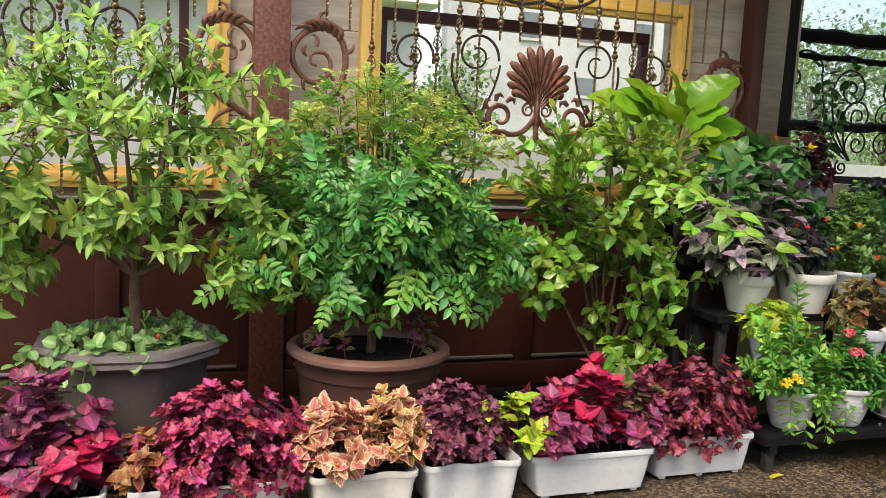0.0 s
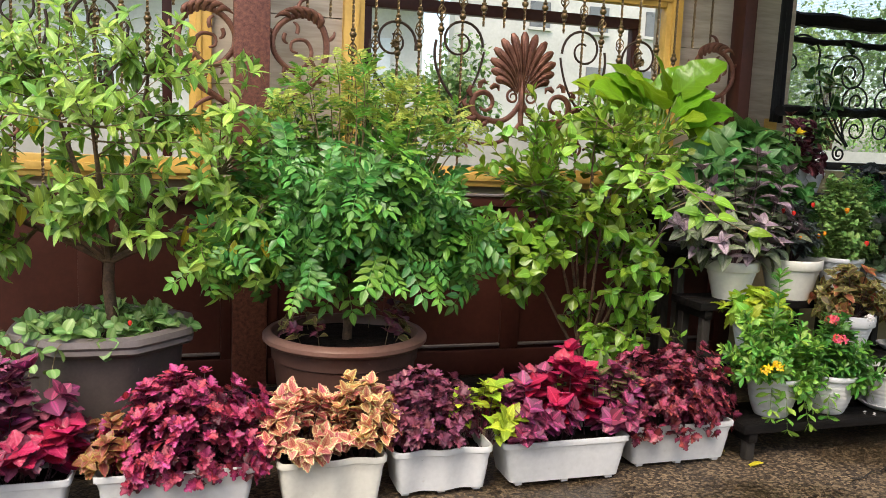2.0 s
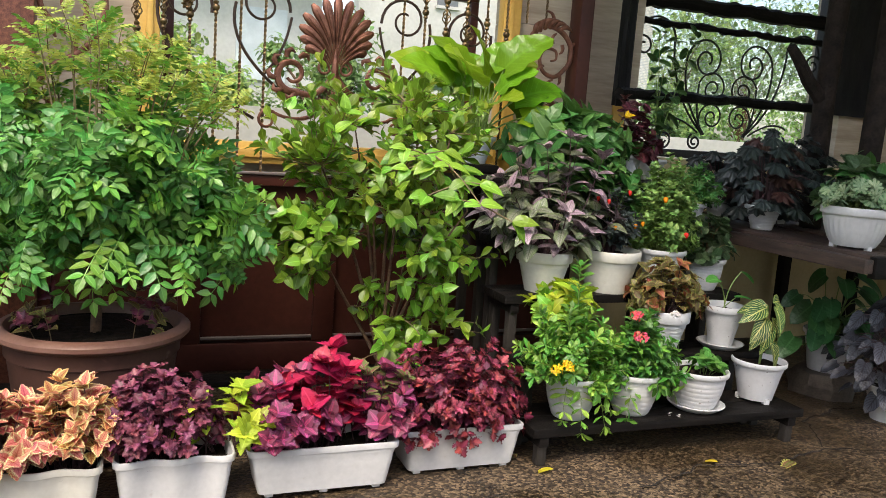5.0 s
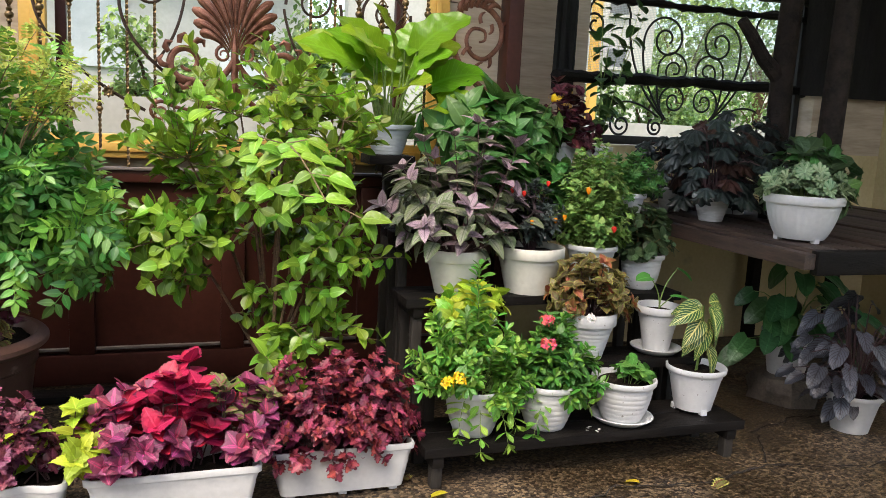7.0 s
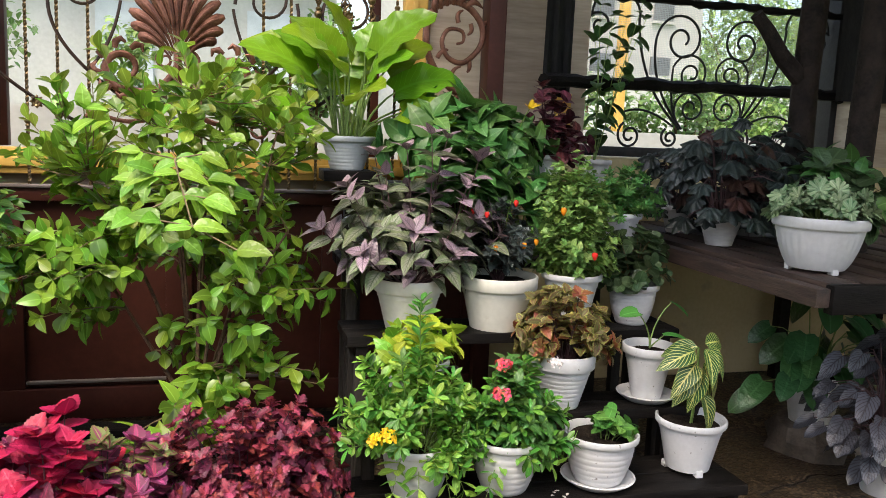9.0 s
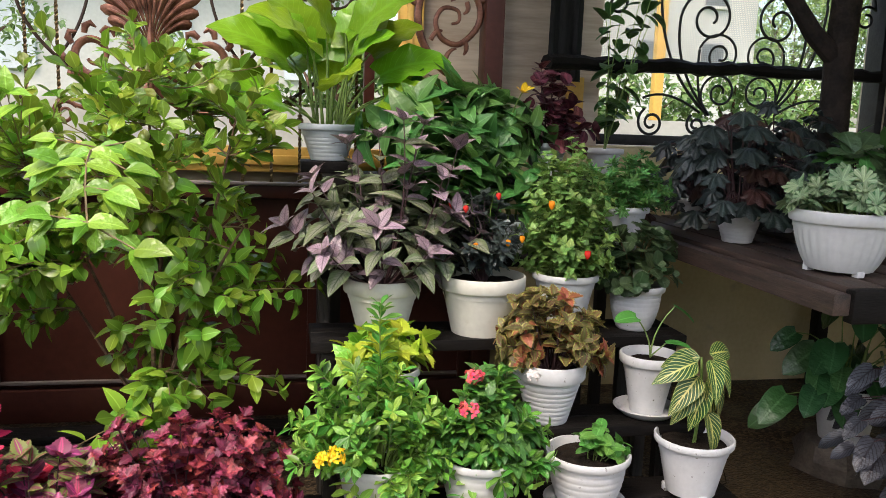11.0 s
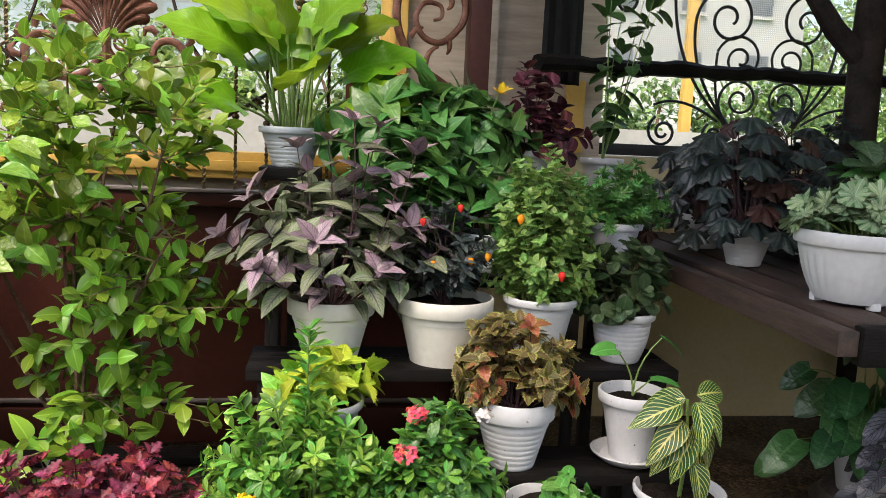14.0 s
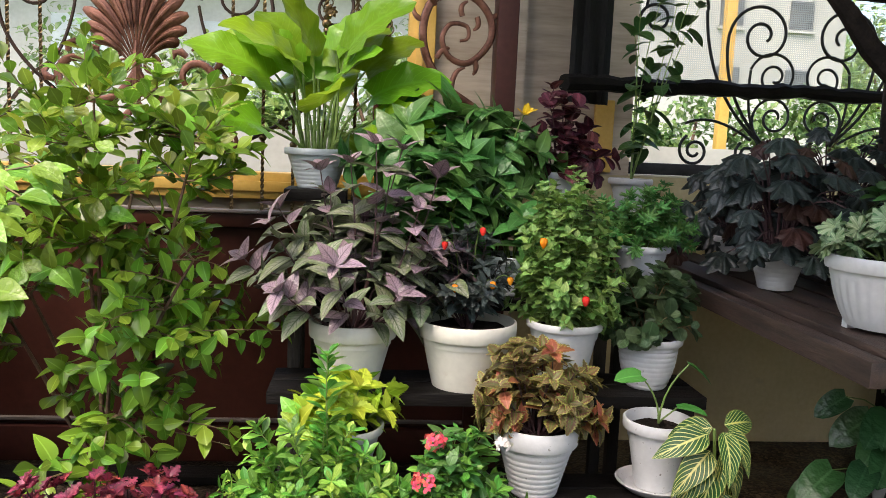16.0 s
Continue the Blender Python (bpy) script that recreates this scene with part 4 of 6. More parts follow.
G_PLUM = Kind(leaf_arrays("ovate", 0.5, 0.28, 0.22, teeth=4, depth=0.42, wave=0.05), leaf_mat("leaf_dark_plum", (0.15, 0.034, 0.06), heart=(0.22, 0.055, 0.09), heart_w=0.35, vary=0.45, glow=0.15))
G_PEACH = Kind(leaf_arrays("ovate", 0.42, 0.25, 0.22, teeth=7), leaf_mat("leaf_peach_cream_edge", (0.58, 0.2, 0.15), edge=(0.74, 0.63, 0.34), edge_at=0.64, veins=6, vein=(0.4, 0.07, 0.06), vary=0.3))
G_PEACH2 = Kind(leaf_arrays("ovate", 0.42, 0.25, 0.22, teeth=7), leaf_mat("leaf_gold_brown", (0.5, 0.22, 0.09), edge=(0.7, 0.58, 0.24), edge_at=0.6, veins=6, vein=(0.3, 0.07, 0.04), vary=0.35))
G_BRONZE = Kind(leaf_arrays("ovate", 0.4, 0.25, 0.35, teeth=7, depth=0.28), leaf_mat("leaf_bronze_green", (0.15, 0.075, 0.04), edge=(0.3, 0.3, 0.08), edge_at=0.68, heart=(0.11, 0.15, 0.035), heart_w=0.3, vary=0.35))
G_ORANGE = Kind(leaf_arrays("ovate", 0.4, 0.25, 0.3, teeth=7, depth=0.25), leaf_mat("leaf_orange_brown", (0.3, 0.1, 0.05), edge=(0.36, 0.26, 0.07), edge_at=0.75, vary=0.3))
G_ZEBRA = Kind(leaf_arrays("ovate", 0.27, 0.25, 0.5, steps=10), leaf_mat("leaf_zebra_cream_veined", (0.03, 0.1, 0.02), veins=8, vein=(0.62, 0.6, 0.2), edge=(0.3, 0.36, 0.08), edge_at=0.93, vary=0.2, vlo=0.7, slant=0.42, glow=0.15))
G_BEGONIA = Kind(palmate_arrays(7, 0.3, 0.66), leaf_mat("leaf_dark_begonia", (0.016, 0.026, 0.024), vary=0.45, rough=0.36, glow=0.08))
G_BEGRED = Kind(palmate_arrays(7, 0.3, 0.66), leaf_mat("leaf_rust_begonia", (0.045, 0.017, 0.013), vary=0.45, glow=0.3))
G_SILVER = Kind(leaf_arrays("heart", 0.36, 0.25, 0.35, steps=8, wave=0.03), leaf_mat("leaf_pewter_begonia", (0.075, 0.08, 0.095), veins=6, vein=(0.028, 0.024, 0.03), vary=0.45, rough=0.33, glow=0.05, slant=0.5, vlo=0.6))
G_PEPEROMIA = Kind(palmate_arrays(7, 0.22, 0.78, 310), leaf_mat("leaf_silver_striped", (0.22, 0.31, 0.17), edge=(0.05, 0.14, 0.045), edge_at=0.6, vary=0.25, glow=0.1))
G_HEART = Kind(leaf_arrays("heart", 0.42, 0.2, 0.3, steps=8), leaf_mat("leaf_heart_darkgreen", (0.03, 0.11, 0.03), vary=0.3, rough=0.3, glow=0.12))
G_HEARTL = Kind(leaf_arrays("heart", 0.44, 0.2, 0.25, steps=8), leaf_mat("leaf_heart_green", (0.09, 0.27, 0.05), vary=0.25))
G_IRES = Kind(leaf_arrays("round", 0.46, 0.2, 0.25, steps=7), leaf_mat("leaf_wine_red", (0.085, 0.02, 0.03), heart=(0.2, 0.05, 0.06), heart_w=0.2, vary=0.35, glow=0.2))
G_COVER = Kind(leaf_arrays("round", 0.42, 0.2, 0.2, steps=6), leaf_mat("leaf_pale_groundcover", (0.16, 0.3, 0.08), heart=(0.28, 0.4, 0.16), heart_w=0.3, vary=0.3))
G_VINE = Kind(leaf_arrays("heart", 0.4, 0.2, 0.3, steps=6), leaf_mat("leaf_vine_dark", (0.05, 0.13, 0.035), vary=0.35, glow=0.35))
M_YELLOWPETAL = leaf_mat("yellow_petal", (0.8, 0.55, 0.02), vary=0.15)
M_PINKPETAL = leaf_mat("coral_petal", (0.75, 0.1, 0.13), vary=0.25)
M_WHITEPETAL = leaf_mat("white_petal", (0.75, 0.7, 0.68), vary=0.1)
G_YPET, G_PPET, G_WPET = (Kind(leaf_arrays("round", 0.3, 0.1, 0.15, steps=4), m) for m in (M_YELLOWPETAL, M_PINKPETAL, M_WHITEPETAL))
M_ORANGEFRUIT = surface("orange_pepper", (0.75, 0.2, 0.01), (0.85, 0.32, 0.02), 0.25, bump=0.02)
M_REDFRUIT = surface("red_pepper", (0.6, 0.015, 0.015), (0.72, 0.04, 0.03), 0.25, bump=0.02)


def dome(g, rx, ry, z0, z1, low=0.0):
    """A random point near the surface of a dome."""
    while True:
        x, y, z = g.uniform(-1, 1), g.uniform(-1, 1), g.uniform(low, 1)
        q = x * x + y * y + z * z
        if 0.45 < q < 1:
            return Vector((x * rx, y * ry, z0 + z * (z1 - z0)))


def fill(pl, n, base, rx, ry, z0, z1, kinds, size, shift=(0, 0), low=0.0, **kw):
    """n shoots from round the base (x, y, rx, ry, z) to points of a dome."""
    g = pl.rng
    for _ in range(n):
        c = dome(g, rx, ry, z0, z1, low)
        a = Vector((base[0] + base[2] * c.x / rx * g.uniform(0.3, 1), base[1] + base[3] * c.y / ry * g.uniform(0.3, 1), base[4]))
        c.x += base[0] + shift[0]
        c.y += base[1] + shift[1]
        pl.shoot(a, c, kinds, size, **kw)


def fruit(parent, p, mat, s=0.014):
    bm = bmesh.new()
    tube(bm, bezier((p[0] * 0.4, p[1] * 0.3, p[2] - 0.09), (p[0] * 0.6, p[1] * 0.5, p[2] + 0.03), (p[0], p[1], p[2] + s * 0.9), 6), 0.0016, n=5)
    part("stalk", bm, M_GREENSTEM, parent)
    part("fruit", lathe([(0.002, p[2] - s * 1.5), (s * 0.6, p[2] - s), (s, p[2]), (s * 0.8, p[2] + s * 0.8), (0.002, p[2] + s)], 10, p[0], p[1]), mat, parent)


def umbel(pl, p, kind, r=0.028, n=26):
    """A rounded head of small four-petalled flowers."""
    g = pl.rng
    for _ in range(n):
        d = Vector((g.uniform(-1, 1), g.uniform(-1, 1), g.uniform(-0.2, 1))).normalized()
        q = Vector(p) + d * r * g.uniform(0.7, 1)
        pl.rosette(kind, q, d, 0.014, 4, 75, g.uniform(0, 2))


# ---- troughs of coleus along the front ----
def coleus_trough(x0, x1, y, w_label, mats, fills, scallop=False, h=0.165, d=0.2, yaw=0.0, mat=None, seed=0):
    w = x1 - x0
    ob = root("coleus_planter", pose((x0 + x1) / 2, y, 0, 0, 0, yaw), w_label, "planter box", group="coleus planter boxes")
    trough(ob, w, d, h, mat or M_WHITE, scallop, seed)
    pl = Plant(ob, seed, M_DARKSTEM)
    for cx, n, rx, ry, top, kinds, size, kw in fills:
        fill(pl, n, (cx, 0, min(rx, w / 2) * 0.7, d * 0.3, h - 0.03), rx, ry, h + 0.04, h + top, kinds, size, **kw)
    return pl


K = dict(nodes=3, frac=0.4, thick=0.003, per=2, tip=6, angle=66)
K2 = dict(K, low=-0.3)
coleus_trough(1.2, 1.7, 2.6, "white trough of scarlet and plum coleus on the floor", None, [
    (-0.12, 24, 0.2, 0.14, 0.24, [G_COLPUR], 0.062, K), (0.0, 15, 0.17, 0.13, 0.32, [G_COLRED], 0.075, K), (0.17, 18, 0.16, 0.14, 0.28, [G_COLPUR, G_COLGRN], 0.06, K), (0.25, 8, 0.13, 0.13, 0.08, [G_COLPUR], 0.065, K)], seed=11).done(150)
coleus_trough(1.735, 2.205, 2.67, "white trough of dusky red lobed coleus on the floor", None, [
    (-0.03, 175, 0.31, 0.18, 0.32, [G_MAROON, G_DUSTY, G_MAROON], 0.043, dict(K2, top=[G_DUSTY]))], seed=12).done(220)
coleus_trough(0.8, 1.16, 2.6, "scalloped white trough of dark plum and yellow coleus", None, [
    (-0.04, 115, 0.19, 0.15, 0.26, [G_PLUM], 0.043, K), (0.16, 16, 0.14, 0.13, 0.22, [G_LIME], 0.07, dict(K, angle=75, nodes=2))], True, seed=13).done(190)
coleus_trough(0.41, 0.775, 2.58, "scalloped white trough of peach and gold coleus", None, [
    (-0.09, 58, 0.16, 0.15, 0.23, [G_PEACH], 0.058, K), (0.1, 60, 0.14, 0.15, 0.26, [G_PEACH2, G_PEACH], 0.05, K)], True, mat=M_CREAMPOT, seed=14).done(190)
coleus_trough(-0.14, 0.35, 2.58, "white trough of magenta lobed and bronze coleus", None, [
    (0.05, 165, 0.28, 0.17, 0.3, [G_MAROON, G_MAGENTA, G_MAROON], 0.046, dict(K2, top=[G_MAGENTA])), (-0.2, 14, 0.09, 0.12, 0.16, [G_ORANGE], 0.05, K)], seed=15).done(230)
coleus_trough(-0.72, -0.2, 2.58, "white trough of wine-purple and crimson coleus", None, [
    (0.05, 30, 0.26, 0.16, 0.34, [G_COLPUR, G_PLUM], 0.08, K), (0.12, 10, 0.16, 0.15, 0.2, [G_COLRED], 0.08, K)], seed=16).done(130)


# ---- big pots with small trees ----
def tree(ob, seed, fork, limbs, crown, twigs, kinds, size, trunk_r=0.022, base=(0, 0, 0), tops=None, singles=300, **kw):
    """Trunk to a fork, limbs into the crown, twigs from the limbs to points of the crown (a list of ellipsoids)."""
    pl = Plant(ob, seed, M_TWIG)
    g = pl.rng
    bm = bmesh.new()
    b, f = Vector(base), Vector(fork)
    tube(bm, [b - Vector((0, 0, 0.04)), b.lerp(f, 0.3) + Vector((0.006, 0, 0)), b.lerp(f, 0.7) + Vector((-0.006, 0.004, 0)), f], trunk_r, trunk_r * 0.8, 9)
    part("trunk", bm, M_BARK, ob)
    nodes = []
    for e in limbs:
        bm = bmesh.new()
        e = Vector(e)
        pts = bezier(f, f.lerp(e, 0.5) + Vector((g.uniform(-0.05, 0.05), g.uniform(-0.05, 0.05), 0.06)), e, 9)
        tube(bm, pts, trunk_r * 0.62, trunk_r * 0.22, 6)
        nodes += pts[3:]
        part("limb", bm, M_BARK, ob)
    for (cx, cy, cz, rx, ry, rz), share, *own in crown:
        kn, more = own if own else (kinds, {})
        for _ in range(int(twigs * share)):
            while True:
                p = Vector((g.uniform(-1, 1), g.uniform(-1, 1), g.uniform(-1, 1)))
                if 0.3 < p.length < 1:
                    break
            c = Vector((cx + rx * p.x, cy + ry * p.y, cz + rz * p.z))
            if c.y > 3.74 - ob.location.y:
                c.y = 3.74 - ob.location.y - g.uniform(0, 0.2)
            a = min(nodes, key=lambda q: (q - c).length + max(0, q.z - c.z) * 0.7)
            pl.shoot(a, c, kn, size, **dict(kw, **more))
    if tops:
        tops(pl, nodes)
    pl.done(singles, "twig")
    return ob


# lance-leaved tree in an eight-sided taupe tub
OCT = lambda t, z: (math.cos(math.pi / 8) / math.cos(((t * 6.28318 + math.pi / 8) % (math.pi / 4)) - math.pi / 8)) ** 0.8
t1 = root("potted_tree", (-0.16, 3.1, 0.018), "bushy lance-leaved shrub in a large taupe octagonal tub", "potted tree")
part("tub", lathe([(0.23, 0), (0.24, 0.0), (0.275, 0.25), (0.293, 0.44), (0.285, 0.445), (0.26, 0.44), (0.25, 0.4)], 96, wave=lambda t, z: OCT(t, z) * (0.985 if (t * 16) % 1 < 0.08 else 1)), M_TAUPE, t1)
part("rim", lathe([(0.285, 0.43), (0.318, 0.432), (0.332, 0.445), (0.328, 0.46), (0.335, 0.47), (0.328, 0.49), (0.285, 0.495), (0.27, 0.47), (0.265, 0.43)], 64, wave=OCT), M_RIMGLINT, t1)
part("soil", soil_bm(0.26, 0.44, 3), M_SOIL, t1)


def tops1(pl, nodes):
    g = pl.rng
    for _ in range(9):
        a = g.choice(nodes)
        pl.leaf(G_YELLOW, a + Vector((g.uniform(-0.1, 0.1), -0.08, -0.05)), (g.uniform(-0.3, 0.3), -0.3, -1), 0.075)
    for _ in range(60):
        a = g.uniform(0, 6.28)
        r = 0.27 * math.sqrt(g.random())
        p = Vector((r * math.cos(a), r * math.sin(a), 0.45))
        pl.shoot(p, p + Vector((g.uniform(-0.06, 0.06), g.uniform(-0.08, 0.04), g.uniform(0.02, 0.08))), [G_COVER], 0.055, nodes=2, tip=3, thick=0.002)
    for i in range(5):
        a = 3.4 + 0.25 * i
        p = Vector((0.33 * math.cos(a), 0.33 * math.sin(a), 0.49))
        pl.shoot(p, p + Vector((-0.06, -0.04, -0.12 - 0.05 * i)), [G_COVER], 0.05, nodes=3, tip=3, thick=0.002, frac=0.1, bend=1.5)


tree(t1, 21, (0.02, -0.03, 0.72), [(-0.45, -0.1, 1.1), (0.4, -0.1, 1.05), (-0.2, 0.15, 1.35), (0.15, 0.1, 1.4), (0.0, -0.3, 1.2), (-0.55, 0.1, 0.95), (0.52, -0.2, 0.9)],
     [((0, 0, 1.2, 0.72, 0.5, 0.42), 0.72), ((-0.5, -0.12, 0.8, 0.25, 0.25, 0.22), 0.14), ((0.48, -0.15, 0.82, 0.2, 0.22, 0.24), 0.12), ((0, -0.2, 0.98, 0.4, 0.2, 0.16), 0.08)], 235, [G_LANCE, G_LANCE, G_LANCE2], 0.078, 0.024, (0.02, -0.03, 0.44), tops1, 300, nodes=4, per=2, tip=5, thick=0.0035, frac=0.3, angle=58, bend=-0.1)
fruit(t1, (0.1, -0.2, 0.53), M_REDFRUIT, 0.008)

for tx, ty in ((-0.16, 3.1), (0.73, 3.09)):
    bd = part("base_slab", box_bm(tx - 0.2, ty - 0.2, 0.0, tx + 0.2, ty + 0.2, 0.017, 0.003), M_WOODBLACK)
    tagged(bd, "dark board under a large tub", "board", group="tub boards")

# pinnate tree in a round brown tub
t2 = root("potted_tree", (0.73, 3.09, 0.018), "dense pinnate-leaved small tree in a large round brown tub", "potted tree")
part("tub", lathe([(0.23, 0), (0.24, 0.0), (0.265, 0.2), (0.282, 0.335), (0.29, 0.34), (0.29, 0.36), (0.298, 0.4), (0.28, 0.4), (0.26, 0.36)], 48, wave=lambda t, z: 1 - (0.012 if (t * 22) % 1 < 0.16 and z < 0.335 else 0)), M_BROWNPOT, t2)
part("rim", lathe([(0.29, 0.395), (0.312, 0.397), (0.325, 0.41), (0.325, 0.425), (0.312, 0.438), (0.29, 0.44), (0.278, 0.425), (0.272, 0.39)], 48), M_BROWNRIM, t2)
part("soil", soil_bm(0.27, 0.403, 4), M_SOIL, t2)


def tops2(pl, nodes):
    g = pl.rng
    for _ in range(44):
        x, y = g.uniform(-0.34, 0.46), g.uniform(-0.22, 0.25)
        a = Vector((x * 0.7, y, g.uniform(1.0, 1.15)))
        pl.shoot(a, a + Vector((x * 0.3, g.uniform(-0.05, 0.05), g.uniform(0.22, 0.45) * (1 - abs(x) * 0.9))), [G_SHOOT, G_SHOOT, G_PINNL], 0.09, nodes=5, per=2, tip=3, thick=0.003, angle=48)
    for k in range(14):
        a = 6.28 * k / 14
        p = Vector((0.2 * math.cos(a), 0.2 * math.sin(a), 0.39))
        if abs(p.x) > 0.07:
            pl.shoot(p, p + Vector((0.04 * math.cos(a), -0.03, g.uniform(0.07, 0.15))), [G_BRONZE, G_PLUM], 0.05, nodes=3, tip=5, thick=0.002)
    for k in range(18):
        a = -1.57 + g.uniform(-1.9, 1.9)
        q = Vector((0.42 * math.cos(a), 0.36 * math.sin(a), g.uniform(0.68, 0.86)))
        pl.leaf(g.choice((G_PINN, G_PINNL)), q, (math.cos(a) * 0.7 + g.uniform(-0.5, 0.5), math.sin(a) * 0.5 + g.uniform(-0.3, 0.1), g.uniform(-0.8, -0.15)), g.uniform(0.1, 0.16), up=(math.cos(a) * 0.6, math.sin(a) * 0.8, 0.9))
    for k in range(3):
        pl.leaf(G_PINNL, Vector((-0.01, -0.06, 0.66)), (-0.6 + 0.6 * k, -0.5, -0.45), 0.15)


tree(t2, 22, (0.0, -0.02, 0.68), [(-0.3, -0.1, 0.95), (0.32, -0.1, 0.95), (0.0, -0.28, 0.95), (-0.12, 0.18, 1.1), (0.16, 0.16, 1.12), (0.02, 0.0, 1.22), (-0.36, 0.05, 0.8), (0.38, 0.05, 0.8)],
     [((0, -0.02, 0.98, 0.45, 0.4, 0.28), 0.8), ((0.42, -0.08, 0.8, 0.2, 0.24, 0.14), 0.14), ((-0.42, -0.08, 0.8, 0.18, 0.24, 0.14), 0.12), ((0.0, -0.25, 0.8, 0.36, 0.18, 0.1), 0.05)], 118, [G_PINN, G_PINN, G_PINN, G_PINNL], 0.15, 0.02, (0.0, -0.02, 0.38), tops2, 300, nodes=3, per=2, tip=4, thick=0.003, frac=0.35, angle=68, droopy=0.05, bend=0.4)

# many-stemmed shrub by the stand
t3 = root("potted_tree", (1.8, 3.12, 0), "loose many-stemmed broad-leaved shrub beside the plant stand", "potted tree")
part("pot", lathe(pot_profile(0.14, 0.16)), M_BROWNPOT, t3)
part("soil", soil_bm(0.12, 0.138, 5), M_SOIL, t3)


def tops3(pl, nodes):
    g = pl.rng
    # long arching branch of young leaves
    pts = bezier((0.0, -0.1, 0.95), (-0.08, -0.5, 1.28), (0.02, -0.86, 1.0), 9)
    tube(pl.stems, pts, 0.004, 0.002, 5)
    for i, p in enumerate(pts[3:]):
        for s in (-1, 1):
            pl.leaf(G_BRIGHT, p, (s + g.uniform(-0.2, 0.2), -0.35, g.uniform(-0.45, 0.25)), g.uniform(0.055, 0.08), up=(g.uniform(-0.6, 0.6), -0.6, 1))
            q = p + Vector((g.uniform(0.03, 0.11) * s, g.uniform(-0.05, 0.03), g.uniform(-0.06, 0.04)))
            tube(pl.stems, [p, q], 0.002, n=4)
            for _ in range(4):
                pl.leaf(G_BRIGHT, q, (s * g.uniform(0.2, 1), g.uniform(-0.8, 0.2), g.uniform(-0.7, 0.3)), g.uniform(0.055, 0.08), up=(g.uniform(-0.7, 0.7), -0.7, 0.9))
    for e in ((-0.28, -0.3, 0.22), (0.0, -0.32, 0.26), (0.06, -0.28, 0.3), (-0.05, -0.3, 0.4), (0.12, -0.2, 0.42)):
        pl.shoot((0, -0.02, 0.3), e, [G_OVATE, G_BRIGHT], 0.08, nodes=7, per=1, tip=3, thick=0.003)


LAYER = dict(angle=66, bend=0.35, droopy=0.05)
tree(t3, 23, (0.0, 0.0, 0.25), [(-0.3, -0.1, 1.05), (0.25, 0.0, 1.2), (0.02, -0.1, 1.3), (-0.1, 0.2, 1.2), (0.28, -0.15, 0.9), (-0.32, 0.05, 0.8), (0.1, 0.2, 1.35), (0.05, -0.1, 0.7), (-0.05, 0.05, 0.9)],
     [((-0.02, 0, 1.16, 0.5, 0.4, 0.34), 0.62), ((-0.1, -0.05, 0.76, 0.52, 0.35, 0.2), 0.3, [G_OVATE, G_BRIGHT], LAYER), ((-0.46, -0.08, 0.8, 0.24, 0.25, 0.12), 0.13, [G_OVATE, G_BRIGHT], LAYER), ((0.3, -0.08, 0.62, 0.22, 0.25, 0.25), 0.07, [G_OVATE, G_BRIGHT], LAYER), ((0.08, -0.12, 0.48, 0.2, 0.18, 0.16), 0.07, [G_OVATE, G_BRIGHT], LAYER)], 205, [G_OVATE, G_OVATED, G_OVATE, G_BRIGHT], 0.072, 0.014, (0, 0, 0.14), tops3, 300, nodes=8, per=1, tip=3, thick=0.003, frac=0.12, angle=42, bend=-0.4, droopy=-0.4)

# ---- stepped stand ----
stand = root("plant_stand", (2.87, 3.1, 0), "black-stained timber stepped plant stand with five tiers", "plant stand")
TIERS = ((2.68, 0.28, 0.15, 1.28), (2.86, 0.2, 0.34, 1.2), (3.07, 0.24, 0.56, 1.2), (3.27, 0.2, 0.78, 1.2), (3.55, 0.28, 1.02, 1.1))
for y, d, z, w in TIERS:
    yy = y - 3.1
    for k in range(2):
        part("plank", box_bm(-w / 2, yy - d / 2 + k * d / 2 + 0.003, z - 0.035, w / 2, yy - d / 2 + (k + 1) * d / 2 - 0.003, z, 0.004), M_WOODBLACK, stand)
    for sx in (-1, 1):
        part("bearer", box_bm(sx * (w / 2 - 0.05) - 0.02, yy - d / 2 + 0.01, z - 0.075, sx * (w / 2 - 0.05) + 0.02, yy + d / 2 - 0.01, z - 0.036, 0.003), M_WOODBLACK, stand)
        for sy in (-1, 1):
            x, q = sx * (w / 2 - 0.05), yy + sy * (d / 2 - 0.04)
            part("leg", box_bm(x - 0.019, q - 0.019, 0, x + 0.019, q + 0.019, z - 0.037, 0.003), M_LEG, stand)


# ---- potted plants ----
def potted(x, y, z, r, h, label, mat, seed, stem=None, group="", **kw):
    ob = root("potted_plant", (x, y, z), label, "potted plant", group=group)
    round_pot(ob, r, h, mat, seed, **kw)
    return Plant(ob, seed, stem or M_GREENSTEM)


def saucer(x, y, z, r):
    s = part("saucer", lathe([(r * 0.7, 0.0), (r * 0.75, 0.0), (r, 0.02), (r + 0.003, 0.024), (r - 0.004, 0.026), (r * 0.76, 0.007), (r * 0.3, 0.006)], 36), M_CHIPPED)
    s.location = (x, y, z)
    tagged(s, "round white chipped plastic saucer under a pot", "saucer", group="saucers")


